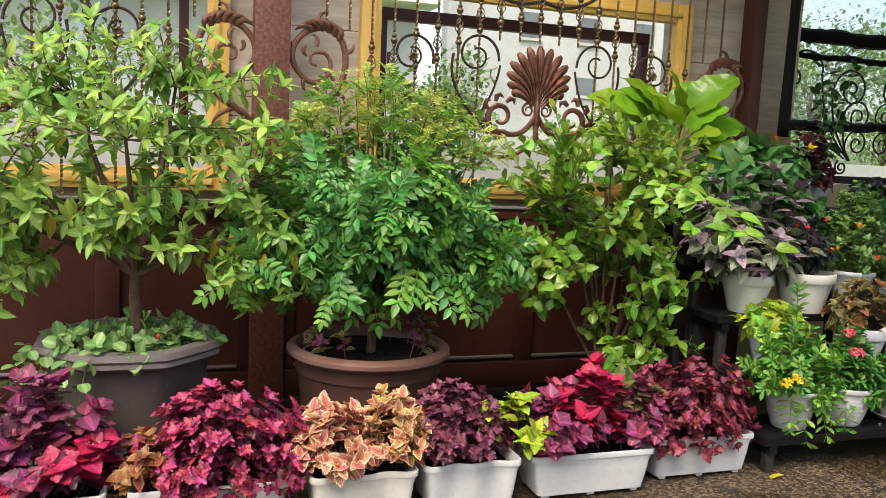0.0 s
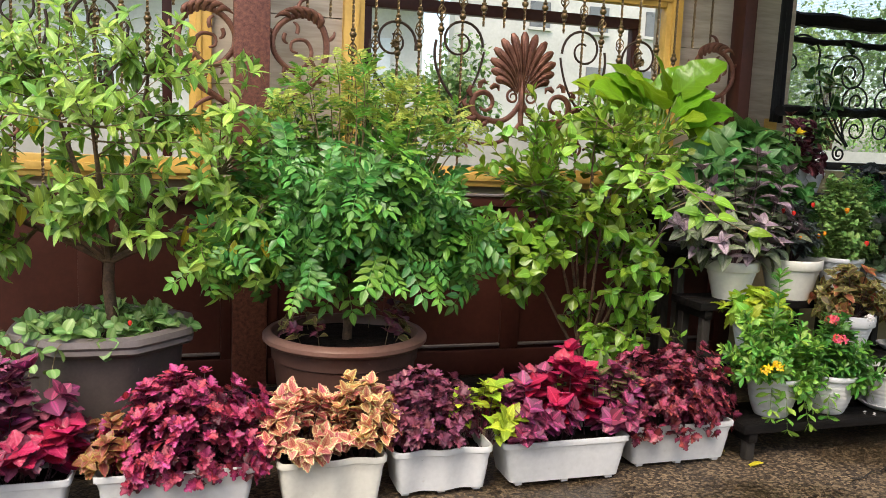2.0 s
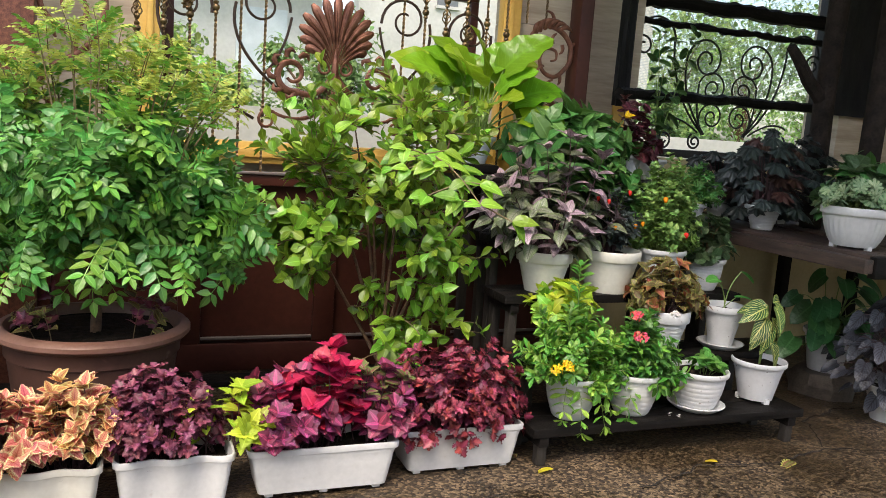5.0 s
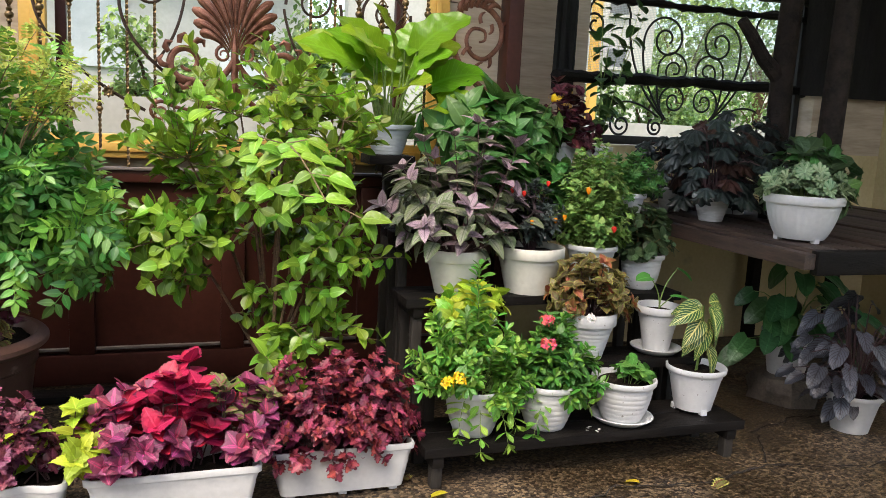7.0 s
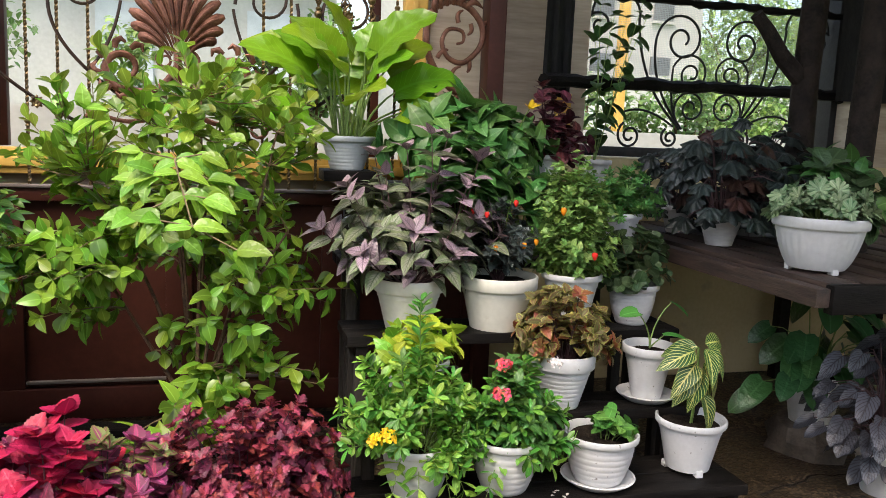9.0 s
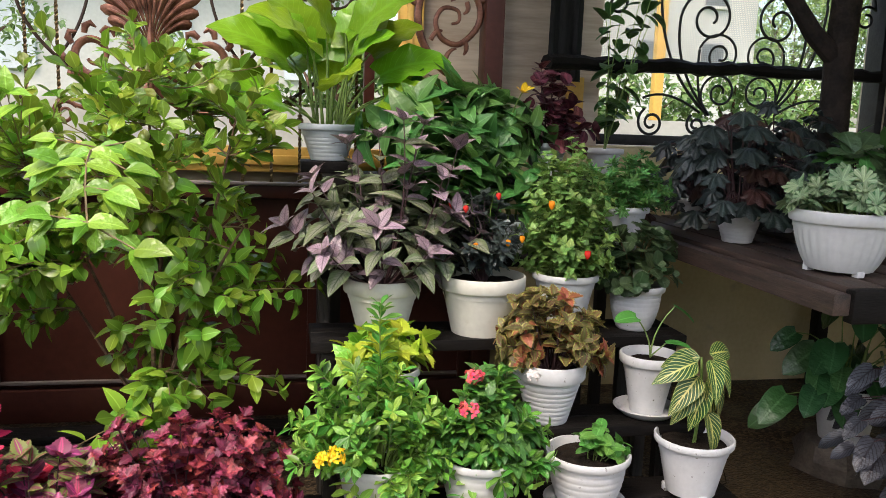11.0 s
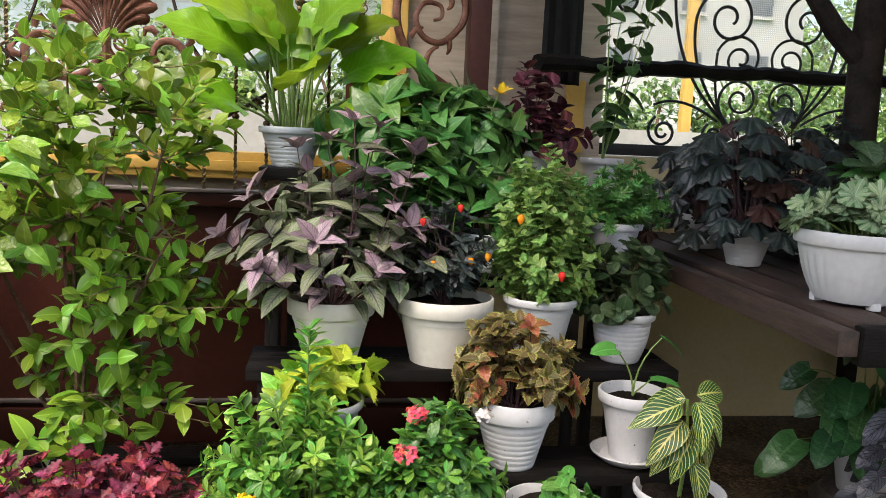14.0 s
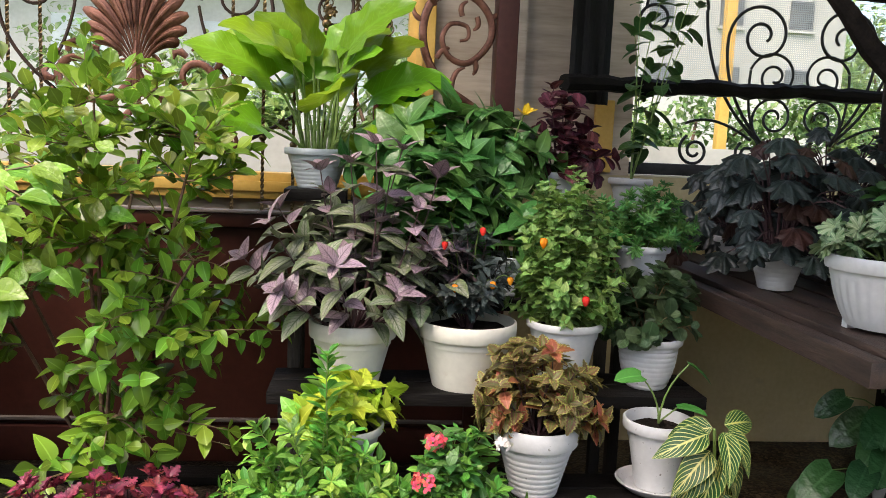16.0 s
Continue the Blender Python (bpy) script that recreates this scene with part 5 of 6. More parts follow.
# lowest tier
Z1, Z2, Z3, Z4, Z5 = 0.151, 0.341, 0.561, 0.781, 1.021
p = potted(2.44, 2.66, Z1, 0.112, 0.17, "yellow-flowered ixora in a ribbed white pot", M_WHITE, 31, ribs=7, belly=0.05)
fill(p, 72, (0, 0, 0.07, 0.07, 0.14), 0.26, 0.18, 0.1, 0.47, [G_IXORA, G_IXORA, G_IXORAL], 0.052, shift=(-0.03, 0), nodes=6, per=4, tip=5, thick=0.0025, frac=0.3, angle=55, low=0.08)
for e in ((-0.1, -0.12, 0.03), (0.08, -0.13, 0.0), (-0.02, -0.13, -0.02), (0.12, -0.1, 0.05)):
    p.shoot((e[0] * 0.5, -0.06, 0.15), e, [G_IXORAL], 0.06, nodes=4, per=3, tip=5, thick=0.002, bend=1.5)
for q in ((-0.15, -0.14, 0.23), (-0.12, -0.16, 0.25)):
    umbel(p, q, G_YPET, 0.022, 16)
p.shoot((0.02, 0, 0.2), (0.0, 0.02, 0.58), [G_IXORA], 0.06, nodes=9, per=4, tip=5, thick=0.003, angle=60)
p.done(230)
p = potted(2.72, 2.66, Z1, 0.115, 0.17, "coral-flowered ixora in a ribbed white pot", M_WHITE, 32, ribs=7, belly=0.05)
fill(p, 48, (0, 0, 0.07, 0.07, 0.14), 0.19, 0.15, 0.12, 0.42, [G_IXORA, G_TALL, G_IXORA], 0.055, nodes=6, per=4, tip=5, thick=0.0025, frac=0.3, angle=55, shift=(0.03, 0.0))
for e in ((0.03, -0.13, 0.14), (0.1, -0.12, 0.12), (-0.1, -0.12, 0.02)):
    p.shoot((0.0, -0.03, 0.15), e, [G_IXORAL, G_IXORA], 0.06, nodes=3, per=4, tip=6, thick=0.002)
for q in ((-0.03, -0.02, 0.39), (-0.06, -0.1, 0.33)):
    umbel(p, q, G_PPET, 0.026, 24)
umbel(p, (0.12, -0.06, 0.4), G_WPET, 0.022, 14)
p.done(200)
saucer(3.03, 2.65, Z1, 0.115)
p = potted(3.03, 2.65, Z1 + 0.008, 0.12, 0.16, "small round-leaved seedling in a chipped ribbed white pot", M_CHIPPED, 33, ribs=7, belly=0.05)
fill(p, 12, (0.02, 0, 0.06, 0.05, 0.13), 0.09, 0.08, 0.15, 0.22, [G_HEARTL], 0.05, nodes=1, per=2, tip=3, thick=0.002)
p.done(60)
p = potted(3.375, 2.69, Z1 + 0.012, 0.115, 0.17, "zebra plant with cream-veined leaves in a white pot", M_CHIPPED, 34, base=0.72, feet=True)
tube(p.stems, bezier((0, 0, 0.14), (0.01, -0.01, 0.28), (-0.01, -0.02, 0.41), 7), 0.006, 0.004, 6)
for d, h in (((-0.95, -0.3, -0.15), 0.4), ((0.25, -0.4, -0.9), 0.36), ((-0.3, -0.5, -0.85), 0.34), ((0.55, -0.3, -0.85), 0.35), ((-0.65, -0.4, -0.6), 0.34), ((0.1, -0.7, -0.6), 0.41), ((0.6, -0.4, -0.6), 0.41), ((-0.75, -0.5, -0.45), 0.36), ((0.3, -0.5, -0.8), 0.26), ((0.5, 0.1, 0.05), 0.42), ((-0.4, 0.2, -0.1), 0.41)):
    p.leaf(G_ZEBRA, (0.03 * d[0], -0.02 + 0.03 * d[1], h), d, 0.115 if h > 0.4 else 0.13, up=(d[0] * 0.7 + 0.2, -1, 0.7))
p.done(60)
# second tier
p = potted(2.47, 2.84, Z2, 0.108, 0.18, "lime-yellow coleus in a ribbed white pot", M_WHITE, 35, ribs=8)
fill(p, 22, (0, 0, 0.06, 0.06, 0.15), 0.16, 0.12, 0.18, 0.3, [G_LIME, G_LIME, G_BRIGHT], 0.075, nodes=2, per=2, tip=5, thick=0.003)
p.done(150)
p = potted(2.97, 2.84, Z2, 0.108, 0.185, "bronze and green coleus in a stepped ribbed white pot", M_CHIPPED, 36, M_DARKSTEM, ribs=9, lip=0.05, base=0.66)
fill(p, 54, (0, 0, 0.06, 0.06, 0.16), 0.18, 0.15, 0.18, 0.42, [G_BRONZE, G_BRONZE, G_BRONZE, G_ORANGE], 0.055, nodes=3, per=2, tip=5, thick=0.003, low=0.0)
p.done(220)
saucer(3.3, 2.86, Z2, 0.1)
p = potted(3.3, 2.86, Z2 + 0.008, 0.092, 0.185, "peeling white pot with two heart-leaved sprouts", M_CHIPPED, 37, ribs=0, lip=0.03)
for e, d in (((-0.06, -0.01, 0.3), (-1, -0.3, 0.1)), ((0.07, 0.0, 0.33), (0.8, -0.3, -0.4)), ((0.04, -0.02, 0.22), (0.6, -0.4, 0.1))):
    tube(p.stems, bezier((0, 0, 0.17), (0, 0, e[2] * 0.8), e, 6), 0.003, 0.002, 5)
    p.leaf(G_HEARTL, e, d, 0.075)
p.done()
# third tier
p = potted(2.49, 3.06, Z3, 0.12, 0.175, "purple persian shield plant in a white pot", M_CREAMPOT, 38, M_DARKSTEM, lip=0.045, base=0.72)
fill(p, 27, (0, 0, 0.06, 0.06, 0.15), 0.32, 0.24, 0.26, 0.7, [G_SHIELD, G_SHIELDG, G_SHIELDG], 0.1, nodes=4, per=2, tip=5, thick=0.004, frac=0.35, angle=66, droopy=-0.05, bend=-0.25, small_tip=0.68, top=[G_SHIELD])
fill(p, 7, (0, 0, 0.06, 0.06, 0.15), 0.28, 0.2, 0.2, 0.42, [G_SHIELDG], 0.095, nodes=2, per=2, tip=4, thick=0.003, frac=0.5, angle=70, droopy=0.25, low=0.1)
p.done(230)
p = potted(2.805, 3.05, Z3, 0.137, 0.185, "black-leaved ornamental pepper in a cream pot", M_CREAMPOT, 39, M_DARKSTEM, lip=0.045, base=0.76)
fill(p, 34, (0, 0, 0.02, 0.02, 0.16), 0.15, 0.12, 0.26, 0.46, [G_BLACKISH], 0.05, nodes=5, per=2, tip=5, thick=0.0025)
for q, m in (((-0.05, -0.1, 0.29), M_ORANGEFRUIT), ((-0.08, -0.08, 0.4), M_REDFRUIT), ((-0.12, -0.06, 0.41), M_REDFRUIT), ((0.05, -0.1, 0.3), M_ORANGEFRUIT), ((0.02, -0.08, 0.44), M_REDFRUIT), ((0.1, -0.08, 0.31), M_ORANGEFRUIT)):
    fruit(p.ob, q, m, 0.009)
p.done(180)
p = potted(3.08, 3.05, Z3, 0.107, 0.19, "tall bushy small-leaved herb in a white pot", M_WHITE, 40)
fill(p, 150, (0, 0, 0.06, 0.06, 0.16), 0.165, 0.15, 0.22, 0.62, [G_SMALL], 0.034, nodes=8, per=2, tip=5, thick=0.002, frac=0.25, low=-0.1)
for q, m in (((-0.1, -0.12, 0.42), M_ORANGEFRUIT), ((0.02, -0.13, 0.27), M_REDFRUIT)):
    fruit(p.ob, q, m, 0.011)
p.done(300)
p = potted(3.33, 3.06, Z3, 0.095, 0.15, "dark round-leaved geranium in a ribbed white pot", M_CHIPPED, 41, M_TWIG, ribs=9, belly=0.06)
fill(p, 34, (0, 0, 0.05, 0.05, 0.13), 0.16, 0.14, 0.15, 0.38, [G_ROUND], 0.055, nodes=3, per=2, tip=4, thick=0.003, low=0.0)
p.done(170)
# fourth tier
p = potted(2.41, 3.27, Z4, 0.11, 0.13, "pale pot of small leafy cuttings", M_GREYPOT, 42)
fill(p, 12, (0, 0, 0.05, 0.05, 0.11), 0.15, 0.1, 0.12, 0.26, [G_SHIELDG], 0.09, nodes=2, tip=4, thick=0.003)
p.done(40)
p = potted(2.715, 3.27, Z4, 0.09, 0.12, "grey ribbed pot with dark green leaves", M_GREYPOT, 43, ribs=8)
fill(p, 22, (0, 0, 0.05, 0.05, 0.1), 0.2, 0.12, 0.14, 0.45, [G_TALL], 0.12, nodes=3, tip=4, thick=0.003, droopy=0.2)
p.done(110)
p = potted(2.96, 3.27, Z4, 0.09, 0.12, "grey ribbed pot hidden among herbs", M_GREYPOT, 44, ribs=8)
fill(p, 14, (0, 0, 0.05, 0.05, 0.1), 0.13, 0.1, 0.14, 0.34, [G_TALL], 0.1, nodes=3, tip=4, thick=0.003)
p.done(60)
p = potted(3.36, 3.27, Z4, 0.09, 0.165, "feathery green herb in a chipped white pot", M_CHIPPED, 45)
fill(p, 44, (0, 0, 0.05, 0.05, 0.14), 0.18, 0.14, 0.16, 0.36, [G_PARSLEY], 0.05, nodes=4, per=2, tip=4, thick=0.002)
p.done(150)
# top tier
p = potted(2.35, 3.6, Z5 + 0.041, 0.11, 0.13, "broad lime-leaved plantain lily in a pale grey ribbed pot", M_GREYPOT, 46, ribs=8)
g0 = random.Random(77)
for i in range(21):
    a = 2.4 * i + g0.uniform(-0.25, 0.25)
    q = i / 20
    lean = 0.05 + 0.17 * q + g0.uniform(-0.02, 0.02)
    e = Vector((lean * math.cos(a) * 1.25, min(0.1, lean * math.sin(a) * 0.8) - 0.03, 0.47 - 0.25 * q + g0.uniform(-0.04, 0.04)))
    tube(p.stems, bezier((0.05 * math.cos(a), 0.05 * math.sin(a), 0.11), (0.07 * math.cos(a), 0.07 * math.sin(a), e.z * 0.75), e, 7), 0.006, 0.0035, 6)
    rise = 1.3 - 1.25 * q + g0.uniform(-0.25, 0.25)
    p.leaf(G_HOSTA, e, (math.cos(a), math.sin(a) * 0.6 - 0.2, rise), g0.uniform(0.18, 0.26), up=(-0.5 * math.cos(a) + g0.uniform(-0.3, 0.3), -0.75 - 0.25 * math.sin(a), 0.75))
p.done(60)
blk = part("wood_block", box_bm(2.25, 3.5, Z5 - 0.0005, 2.45, 3.68, Z5 + 0.04, 0.004), M_WOODBLACK)
tagged(blk, "black timber block raising a pot on the stand", "block")
p = potted(2.7, 3.48, Z5, 0.09, 0.13, "glossy deep green leafy plant in a grey ribbed pot", M_GREYPOT, 47, ribs=8)
fill(p, 20, (0, 0, 0.05, 0.05, 0.11), 0.26, 0.16, 0.14, 0.34, [G_TALL], 0.145, nodes=2, tip=6, thick=0.004, droopy=0.1, angle=75)
p.done(140)
p = potted(2.93, 3.46, Z5, 0.085, 0.13, "deep green plant with a yellow flower in a grey pot", M_GREYPOT, 48, ribs=8)
fill(p, 18, (0, 0, 0.05, 0.05, 0.11), 0.2, 0.16, 0.12, 0.3, [G_TALL], 0.12, nodes=3, tip=4, thick=0.003, droopy=0.2)
tube(p.stems, bezier((0.02, -0.05, 0.12), (0.03, -0.12, 0.25), (0.05, -0.16, 0.3), 6), 0.003, 0.002, 5)
p.rosette(G_YPET, (0.05, -0.16, 0.3), (0.3, -0.5, 0.6), 0.045, 5, 40)
p.done(110)
p = potted(3.14, 3.5, Z5, 0.085, 0.13, "wine-red leaved plant in a white pot", M_WHITE, 49, M_DARKSTEM)
fill(p, 22, (0, 0, 0.05, 0.05, 0.11), 0.2, 0.15, 0.12, 0.42, [G_IRES], 0.06, nodes=4, tip=4, thick=0.003)
p.done(130)
p = potted(3.47, 3.75, 1.0, 0.08, 0.13, "climbing vine in a small pot before the grille", M_WHITE, 50)
for i in range(6):
    e = Vector((g0.uniform(-0.05, 0.22), g0.uniform(-0.05, 0.1), g0.uniform(0.5, 0.85)))
    p.shoot((0, 0, 0.11), e, [G_VINE], 0.085, nodes=9, per=1, tip=2, thick=0.003, frac=0.12, angle=84, bend=0.3, droopy=0.3)
p.done(140)
vs = part("bracket_shelf", box_bm(3.3, 3.62, 0.965, 3.64, 4.118, 0.999, 0.004), M_WOODBLACK)
tagged(vs, "small black timber shelf against the cream wall", "shelf")

# ---- slatted bench on the side ----
bench = root("slatted_bench", (4.44, 3.22, 0), "weathered dark brown slatted timber bench", "bench")
BX0, BX1, BY0, BY1, BZ = -0.885, 1.0, -0.83, 0.85, 0.83

for k in range(13):
    xa = BX0 + 0.055 + (BX1 - BX0 - 0.055) * k / 13
    part("slat", box_bm(xa + 0.008, BY0 + 0.03, BZ - 0.025, xa + 0.122, BY1, BZ - 0.003 * (k % 3), 0.005), M_WOODBROWN, bench)
part("side_beam", box_bm(BX0, BY0, BZ - 0.07, BX0 + 0.05, BY1, BZ - 0.012, 0.006), M_WOODBROWN, bench)
part("front_beam", box_bm(BX0 + 0.052, BY0 - 0.01, BZ - 0.09, BX1, BY0 + 0.028, BZ - 0.002, 0.005), M_WOODBLACK, bench)
for x, y in ((0.72, BY0 + 0.06), (BX1 - 0.08, BY0 + 0.06), (0.3, BY1 - 0.06), (BX1 - 0.1, BY1 - 0.06)):
    part("leg", box_bm(x - 0.03, y - 0.03, 0, x + 0.03, y + 0.03, BZ - 0.026, 0.004), M_WOODBLACK, bench)
ZB = BZ + 0.001
FL = lambda t, z: 1 + (0.008 * math.sin(t * 6.28318 * 30) if 0.02 < z < 0.13 else 0)
p = potted(3.745, 2.63, ZB + 0.01, 0.147, 0.168, "silver-striped peperomia in a fluted white footed bowl", M_WHITE, 51, lip=0.035, wave=FL, feet=True, base=0.68, belly=0.03, n=180)
fill(p, 40, (0, 0, 0.1, 0.1, 0.16), 0.17, 0.15, 0.17, 0.27, [G_PEPEROMIA], 0.06, nodes=1, tip=5, thick=0.003, droopy=0.1)
p.done(140)
p = potted(3.765, 3.2, ZB, 0.09, 0.12, "dark lobed begonia in a ribbed white pot", M_WHITE, 52, M_DARKSTEM, ribs=7)
for i in range(56):
    a = g0.uniform(0, 6.28)
    r = g0.uniform(0.05, 0.26)
    e = Vector((r * math.cos(a), r * math.sin(a) * 0.8, g0.uniform(0.1, 0.42) - r * 0.5 + 0.08))
    tube(p.stems, bezier((0.03 * math.cos(a), 0.03 * math.sin(a), 0.1), (0.06 * math.cos(a), 0.06 * math.sin(a), e.z + 0.08), e, 6), 0.003, 0.002, 5)
    p.leaf(G_BEGONIA if i % 5 else G_BEGRED, e, (math.cos(a), math.sin(a) - 0.3, -0.45), g0.uniform(0.085, 0.125), up=(math.cos(a) * 0.5, -0.5, 0.8))
p.done(60)
p = potted(3.81, 3.58, ZB, 0.085, 0.12, "dark begonia in a pale ribbed pot at the back", M_WHITE, 53, M_DARKSTEM, ribs=7)
for i in range(50):
    a = g0.uniform(0, 6.28)
    r = g0.uniform(0.05, 0.3)
    e = Vector((r * math.cos(a) * 0.8, r * math.sin(a) * 0.6, g0.uniform(0.14, 0.42) - r * 0.5))
    tube(p.stems, bezier((0.03 * math.cos(a), 0.03 * math.sin(a), 0.1), (0.06 * math.cos(a), 0.06 * math.sin(a), e.z + 0.05), e, 6), 0.003, 0.002, 5)
    p.leaf(G_BEGRED if i % 4 == 0 else G_BEGONIA, e, (math.cos(a), math.sin(a) - 0.2, -0.35), g0.uniform(0.09, 0.14), up=(math.cos(a) * 0.5, -0.4, 0.8))
p.done(60)
p = potted(4.12, 3.5, ZB, 0.1, 0.14, "tall dark-leaved begonia in a white pot", M_WHITE, 54, M_DARKSTEM)
for i in range(80):
    a = g0.uniform(0, 6.28)
    r = g0.uniform(0.05, 0.34)
    e = Vector((r * math.cos(a) * 0.8, r * math.sin(a) * 0.7 - 0.05, g0.uniform(0.12, 0.56) - r * 0.5))
    tube(p.stems, bezier((0.03 * math.cos(a), 0.03 * math.sin(a), 0.1), (0.06 * math.cos(a), 0.06 * math.sin(a), e.z + 0.05), e, 6), 0.003, 0.002, 5)
    p.leaf(G_BEGONIA if i % 6 else G_BEGRED, e, (math.cos(a), math.sin(a) - 0.3, -0.4), g0.uniform(0.085, 0.13), up=(math.cos(a) * 0.5, -0.5, 0.8))
p.done(60)
p = potted(3.96, 2.85, ZB, 0.085, 0.13, "small dark plant in a ribbed white pot", M_WHITE, 55, M_DARKSTEM, ribs=7)
fill(p, 24, (0, 0, 0.05, 0.05, 0.12), 0.2, 0.17, 0.14, 0.4, [G_TALL, G_ROUND], 0.1, nodes=3, tip=4, thick=0.003)
p.done(90)
# floor beneath and beside the bench
st = part("rubble_stone", lathe([(0.13, 0), (0.16, 0.0), (0.165, 0.06), (0.14, 0.12), (0.05, 0.125)], 9, 4.2, 3.1, wave=lambda t, z: 1 + 0.12 * math.sin(t * 19 + z * 30)), surface("grey_rubble", (0.05, 0.04, 0.032), (0.14, 0.115, 0.09), 0.85, scale=14, bump=0.7))
tagged(st, "rough brown-grey rubble stone under a pot", "stone")
p = potted(4.2, 3.1, 0.121, 0.125, 0.21, "dark heart-leaved plant in a white pot under the bench", M_WHITE, 56, base=0.75)
for i in range(40):
    a = g0.uniform(0, 6.28)
    r = g0.uniform(0.06, 0.32)
    e = Vector((r * math.cos(a), r * math.sin(a) * 0.7 - 0.05, g0.uniform(0.22, 0.54) - r * 0.35))
    tube(p.stems, bezier((0.03 * math.cos(a), 0.03 * math.sin(a), 0.17), (0.06 * math.cos(a), 0.06 * math.sin(a), e.z), e, 6), 0.003, 0.002, 5)
    p.leaf(G_HEART, e, (math.cos(a), math.sin(a) - 0.4, -0.5), g0.uniform(0.1, 0.16), up=(math.cos(a) * 0.4, -0.7, 0.7))
p.done(60)
p = potted(4.2, 2.7, 0, 0.12, 0.17, "pewter-leaved rex begonia in a white pot on the floor", M_WHITE, 57, M_DARKSTEM, base=0.72)
for i in range(84):
    a = g0.uniform(0, 6.28)
    r = g0.uniform(0.05, 0.32)
    e = Vector((r * math.cos(a), r * math.sin(a) * 0.8, g0.uniform(0.1, 0.55) - r * 0.3 + 0.05))
    tube(p.stems, bezier((0.03 * math.cos(a), 0.03 * math.sin(a), 0.14), (0.06 * math.cos(a), 0.06 * math.sin(a), e.z + 0.05), e, 6), 0.003, 0.002, 5)
    p.leaf(G_SILVER, e, (math.cos(a), math.sin(a) - 0.35, -0.35), g0.uniform(0.075, 0.12), up=(math.cos(a) * 0.4, -0.55, 0.8))
p.done(60)

# forked log posts
for pts, fork, lab in (([(4.21, 3.33, ZB), (4.2, 3.33, 1.05), (4.19, 3.33, 1.5), (4.22, 3.34, 2.1), (4.24, 3.35, 2.9)], [(4.19, 3.33, 1.48), (4.07, 3.33, 1.58), (3.99, 3.33, 1.68), (3.93, 3.33, 1.74)], "forked dark log post behind the bench"), ([(4.27, 3.06, ZB), (4.25, 3.06, 1.1), (4.27, 3.06, 2.0), (4.27, 3.06, 2.9)], None, "dark rough log post behind the bench")):
    lp = root("log_post", (0, 0, 0), lab, "post", group="log posts")
    bm = bmesh.new()
    tube(bm, pts, 0.055, 0.05, 12)
    part("trunk", bm, M_LOG, lp)
    if fork:
        bm = bmesh.new()
        tube(bm, fork, 0.04, 0.026, 8)
        part("branch", bm, M_LOG, lp)

# fallen leaves on the floor
for x, y, a, k in ((2.98, 2.64 - 0.22, 30, G_YELLOW), (2.3, 2.5, 70, G_YELLOW), (2.2, 2.62, 10, G_BRONZE), (3.3, 2.36, 100, G_BRONZE)):
    o = new("fallen_leaf", k.shared())
    o.matrix_basis = pose(x, y, 0.012, 0, 0, a) @ Matrix.Scale(0.075, 4)
    tagged(o, "dry yellow fallen leaf on the floor", "leaf", group="fallen leaves")

for x, y, a in ((2.86, 2.585, 10), (2.88, 2.6, 80), (2.9, 2.58, 140), (2.875, 2.565, 200), (2.84, 2.57, 300)):
    o = new("fallen_petal", G_WPET.shared())
    o.matrix_basis = pose(x, y, Z1 + 0.004, 0, 0, a) @ Matrix.Scale(0.016, 4)
    tagged(o, "tiny white petal fallen on the stand", "petal", group="fallen petals")

# ---- outside ----
house = root("white_house", (0, 0, 0), "white rendered house beyond the garden", "house")
part("wall", box_bm(4.2, 13.0, -0.12, 9.75, 13.3, 5.2), M_HOUSE, house, smooth=False)
for k in range(4):
    for z, h in ((3.2, 0.42), (2.3, 0.3)):
        x = 5.52 + 1.1 * k
        w = part("window", box_bm(x, 12.96, z, x + 0.36, 13.02, z + h), M_PANE, house, smooth=False)
        part("window_frame", box_bm(x - 0.03, 12.95, z - 0.05, x + 0.39, 12.99, z - 0.002), M_HOUSE, w, smooth=False)
yp = part("garden_post", box_bm(5.19, 6.96, -0.12, 5.27, 7.04, 3.4, 0.01), M_GOLD)
tagged(yp, "slim ochre post in the garden", "post")
fence = part("garden_wall", box_bm(-9, 6.4, -0.12, 7.4, 6.52, 1.28), M_HOUSE, smooth=False)
tagged(fence, "low white garden wall", "wall", kind="structure")
hb = root("eaves_building", (0, 0, 0), "white neighbouring building with cream eaves", "house")
part("wall", box_bm(-2.5, 12.0, -0.12, 3.4, 12.2, 4.6), M_HOUSE, hb, smooth=False)
part("roof_overhang", box_bm(-2.7, 11.4, 3.3, 3.6, 12.0, 3.6), M_CREAMPOT, hb, smooth=False)
for k in range(3):
    part("window", box_bm(-1.6 + 1.9 * k, 11.95, 1.7, -0.9 + 1.9 * k, 12.02, 2.7), M_GREYPOT, hb, smooth=False)
# greens desaturated so that the colour itself holds the distance haze
G_FAR = Kind(leaf_arrays("ovate", 0.3, 0.2, 0.25, steps=3), leaf_mat("hazed_foliage", (0.25, 0.37, 0.11), vary=0.45, glow=0.35))
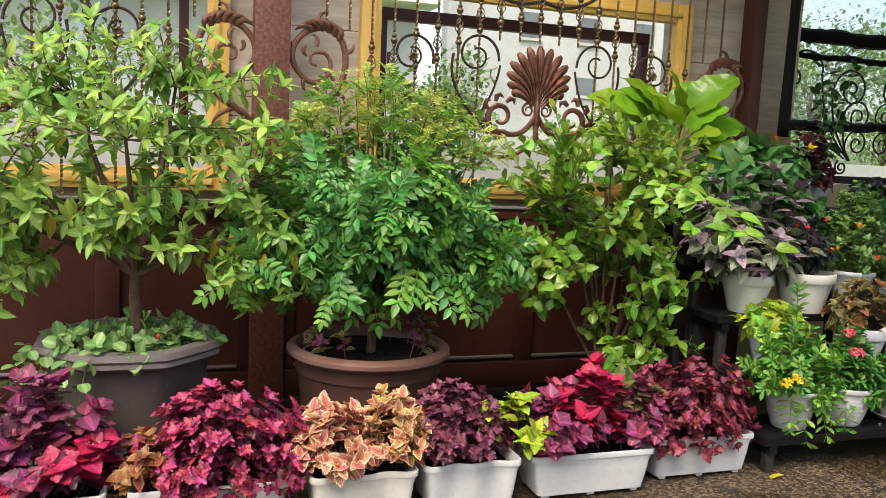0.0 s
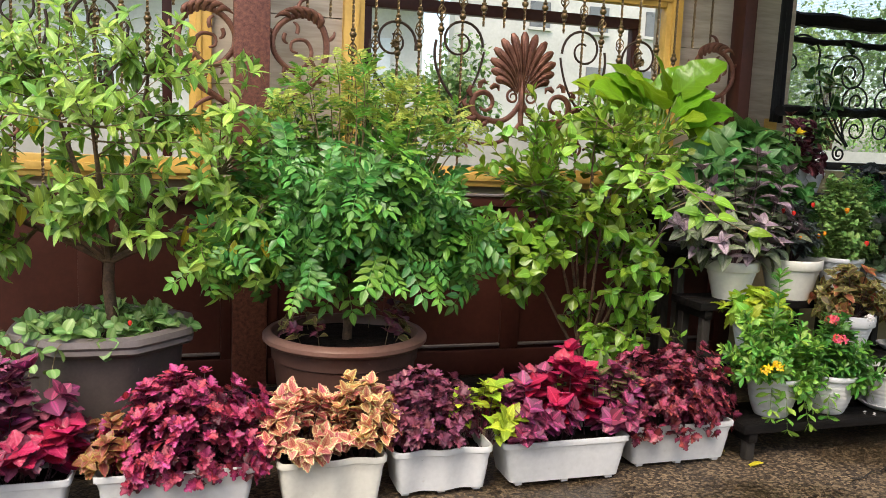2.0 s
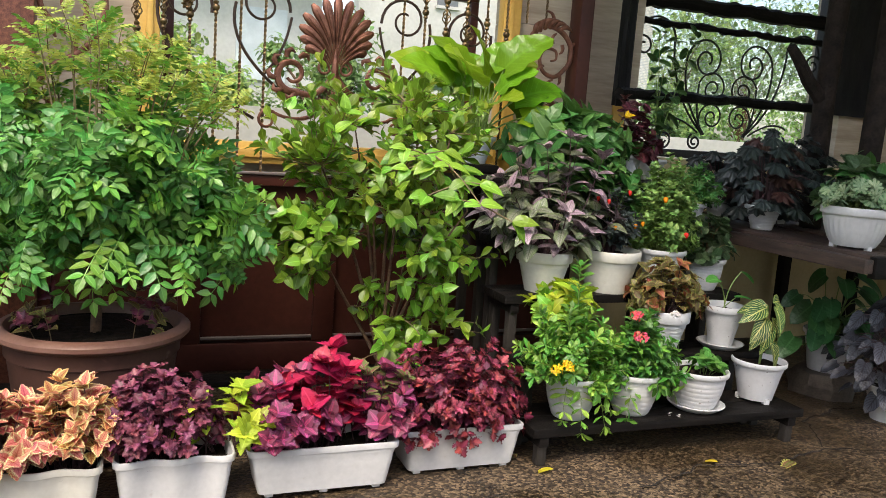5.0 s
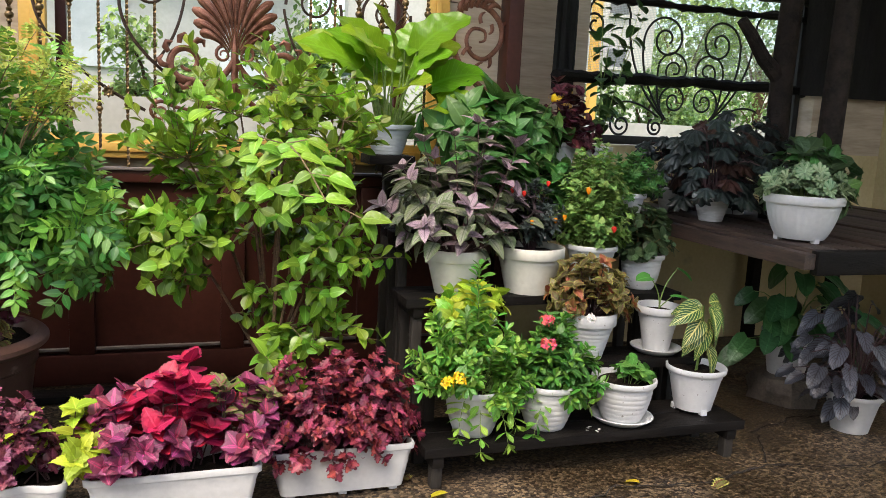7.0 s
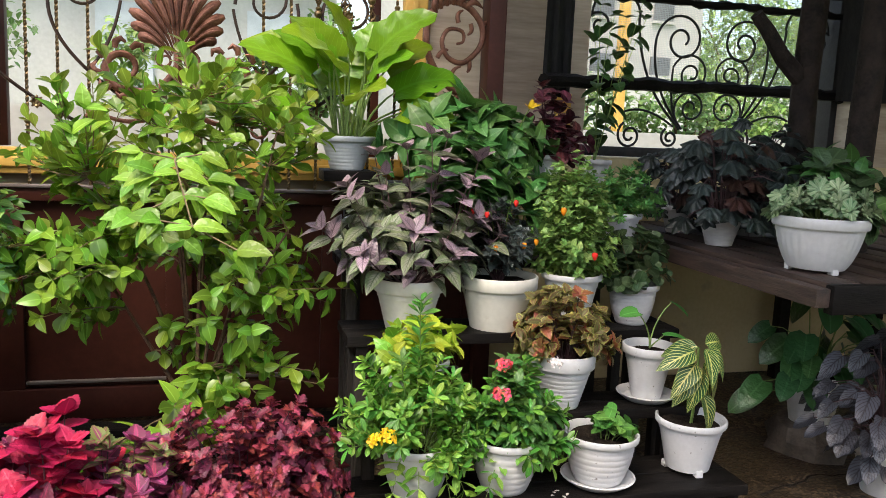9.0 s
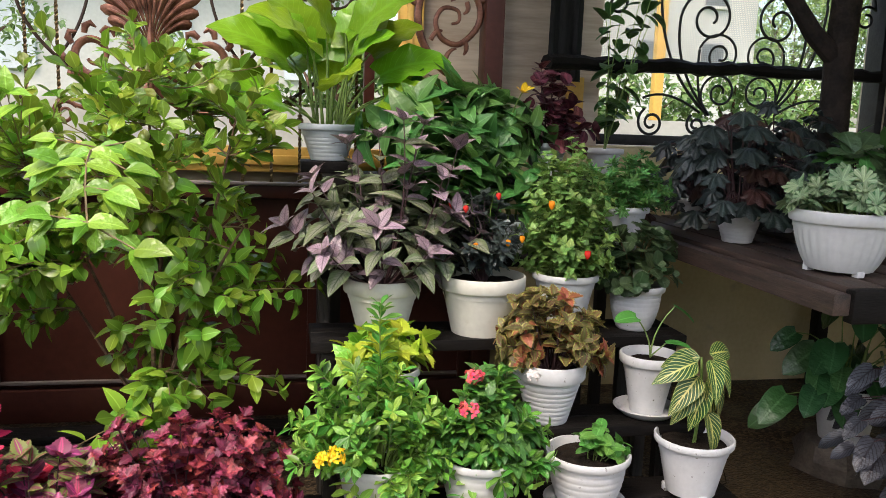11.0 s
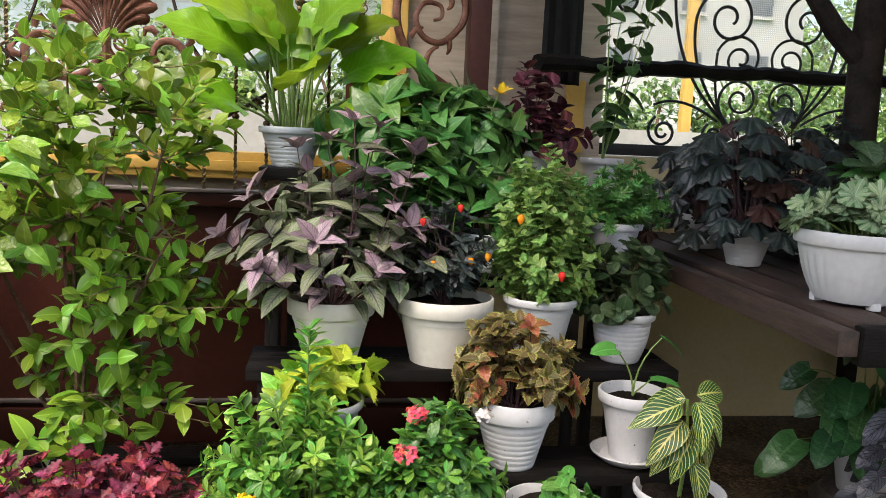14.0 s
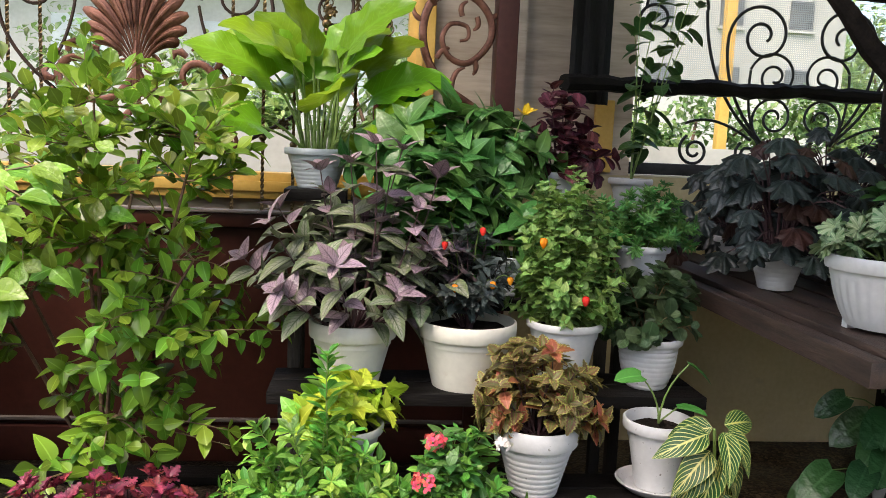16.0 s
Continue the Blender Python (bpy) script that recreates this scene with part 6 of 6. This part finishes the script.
G_FAR2 = Kind(leaf_arrays("ovate", 0.3, 0.2, 0.25, steps=3), leaf_mat("hazed_foliage_dark", (0.15, 0.25, 0.075), vary=0.45, glow=0.35))


def far_tree(x, y, h, r, seed, kind, n=1500, low=0.25):
    g = random.Random(seed)
    ob = root("garden_tree", (x, y, -0.12), "leafy green tree in the garden", "tree", group="garden trees")
    bm = bmesh.new()
    tube(bm, [(0, 0, -0.1), (0.05, 0, h * 0.3), (0, 0.05, h * 0.7)], 0.09, 0.04, 8)
    clumps = []
    for i in range(14):
        a, q = g.uniform(0, 6.28), g.uniform(0.2, 0.8) * r
        e = Vector((q * math.cos(a), q * math.sin(a), h * g.uniform(low, 1)))
        clumps.append((e, g.uniform(0.25, 0.5) * r))
        tube(bm, bezier((0, 0, h * 0.25), (0, 0, e.z * 0.8), e, 5), 0.03, 0.01, 5)
    part("trunk", bm, M_BARK, ob)
    items = []
    for _ in range(n):
        e, q = g.choice(clumps)
        d = Vector((g.gauss(0, 1), g.gauss(0, 1), g.gauss(0, 0.8)))
        p = e + d.normalized() * q * g.random() ** 0.4
        items.append((kind.arr, leaf_pose(p, (g.uniform(-1, 1), g.uniform(-1, 1), g.uniform(-0.8, 0.4)), (0, -0.3, 1), g.uniform(0.06, 0.11) * (0.35 + y / 14))))
    o = new("crown", arrays_mesh("crown", bundle(items), kind.mat))
    o.parent = ob
    tagged(o, kind="stuff")


for i, (x, y, h, r) in enumerate(((-1.6, 7.4, 3.4, 1.3), (-0.6, 7.8, 2.8, 1.0), (1.4, 7.6, 2.2, 0.6), (2.6, 8.2, 2.2, 0.7), (13.5, 19.0, 4.6, 2.2), (18.0, 20.0, 5.4, 2.6), (22.0, 21.0, 5.6, 2.8), (-3.2, 7.5, 3.6, 1.4), (4.4, 8.3, 1.9, 0.8), (5.5, 8.3, 2.0, 0.8), (12.5, 16.0, 4.2, 2.0), (15.5, 17.0, 4.6, 2.2), (10.4, 15.0, 4.2, 1.6), (6.7, 8.3, 1.9, 0.8), (-5.0, 8.5, 4.0, 1.6))):
    far_tree(x, y, h, r, 100 + i, G_FAR if i % 2 == 0 else G_FAR2, 3800, 0.15)
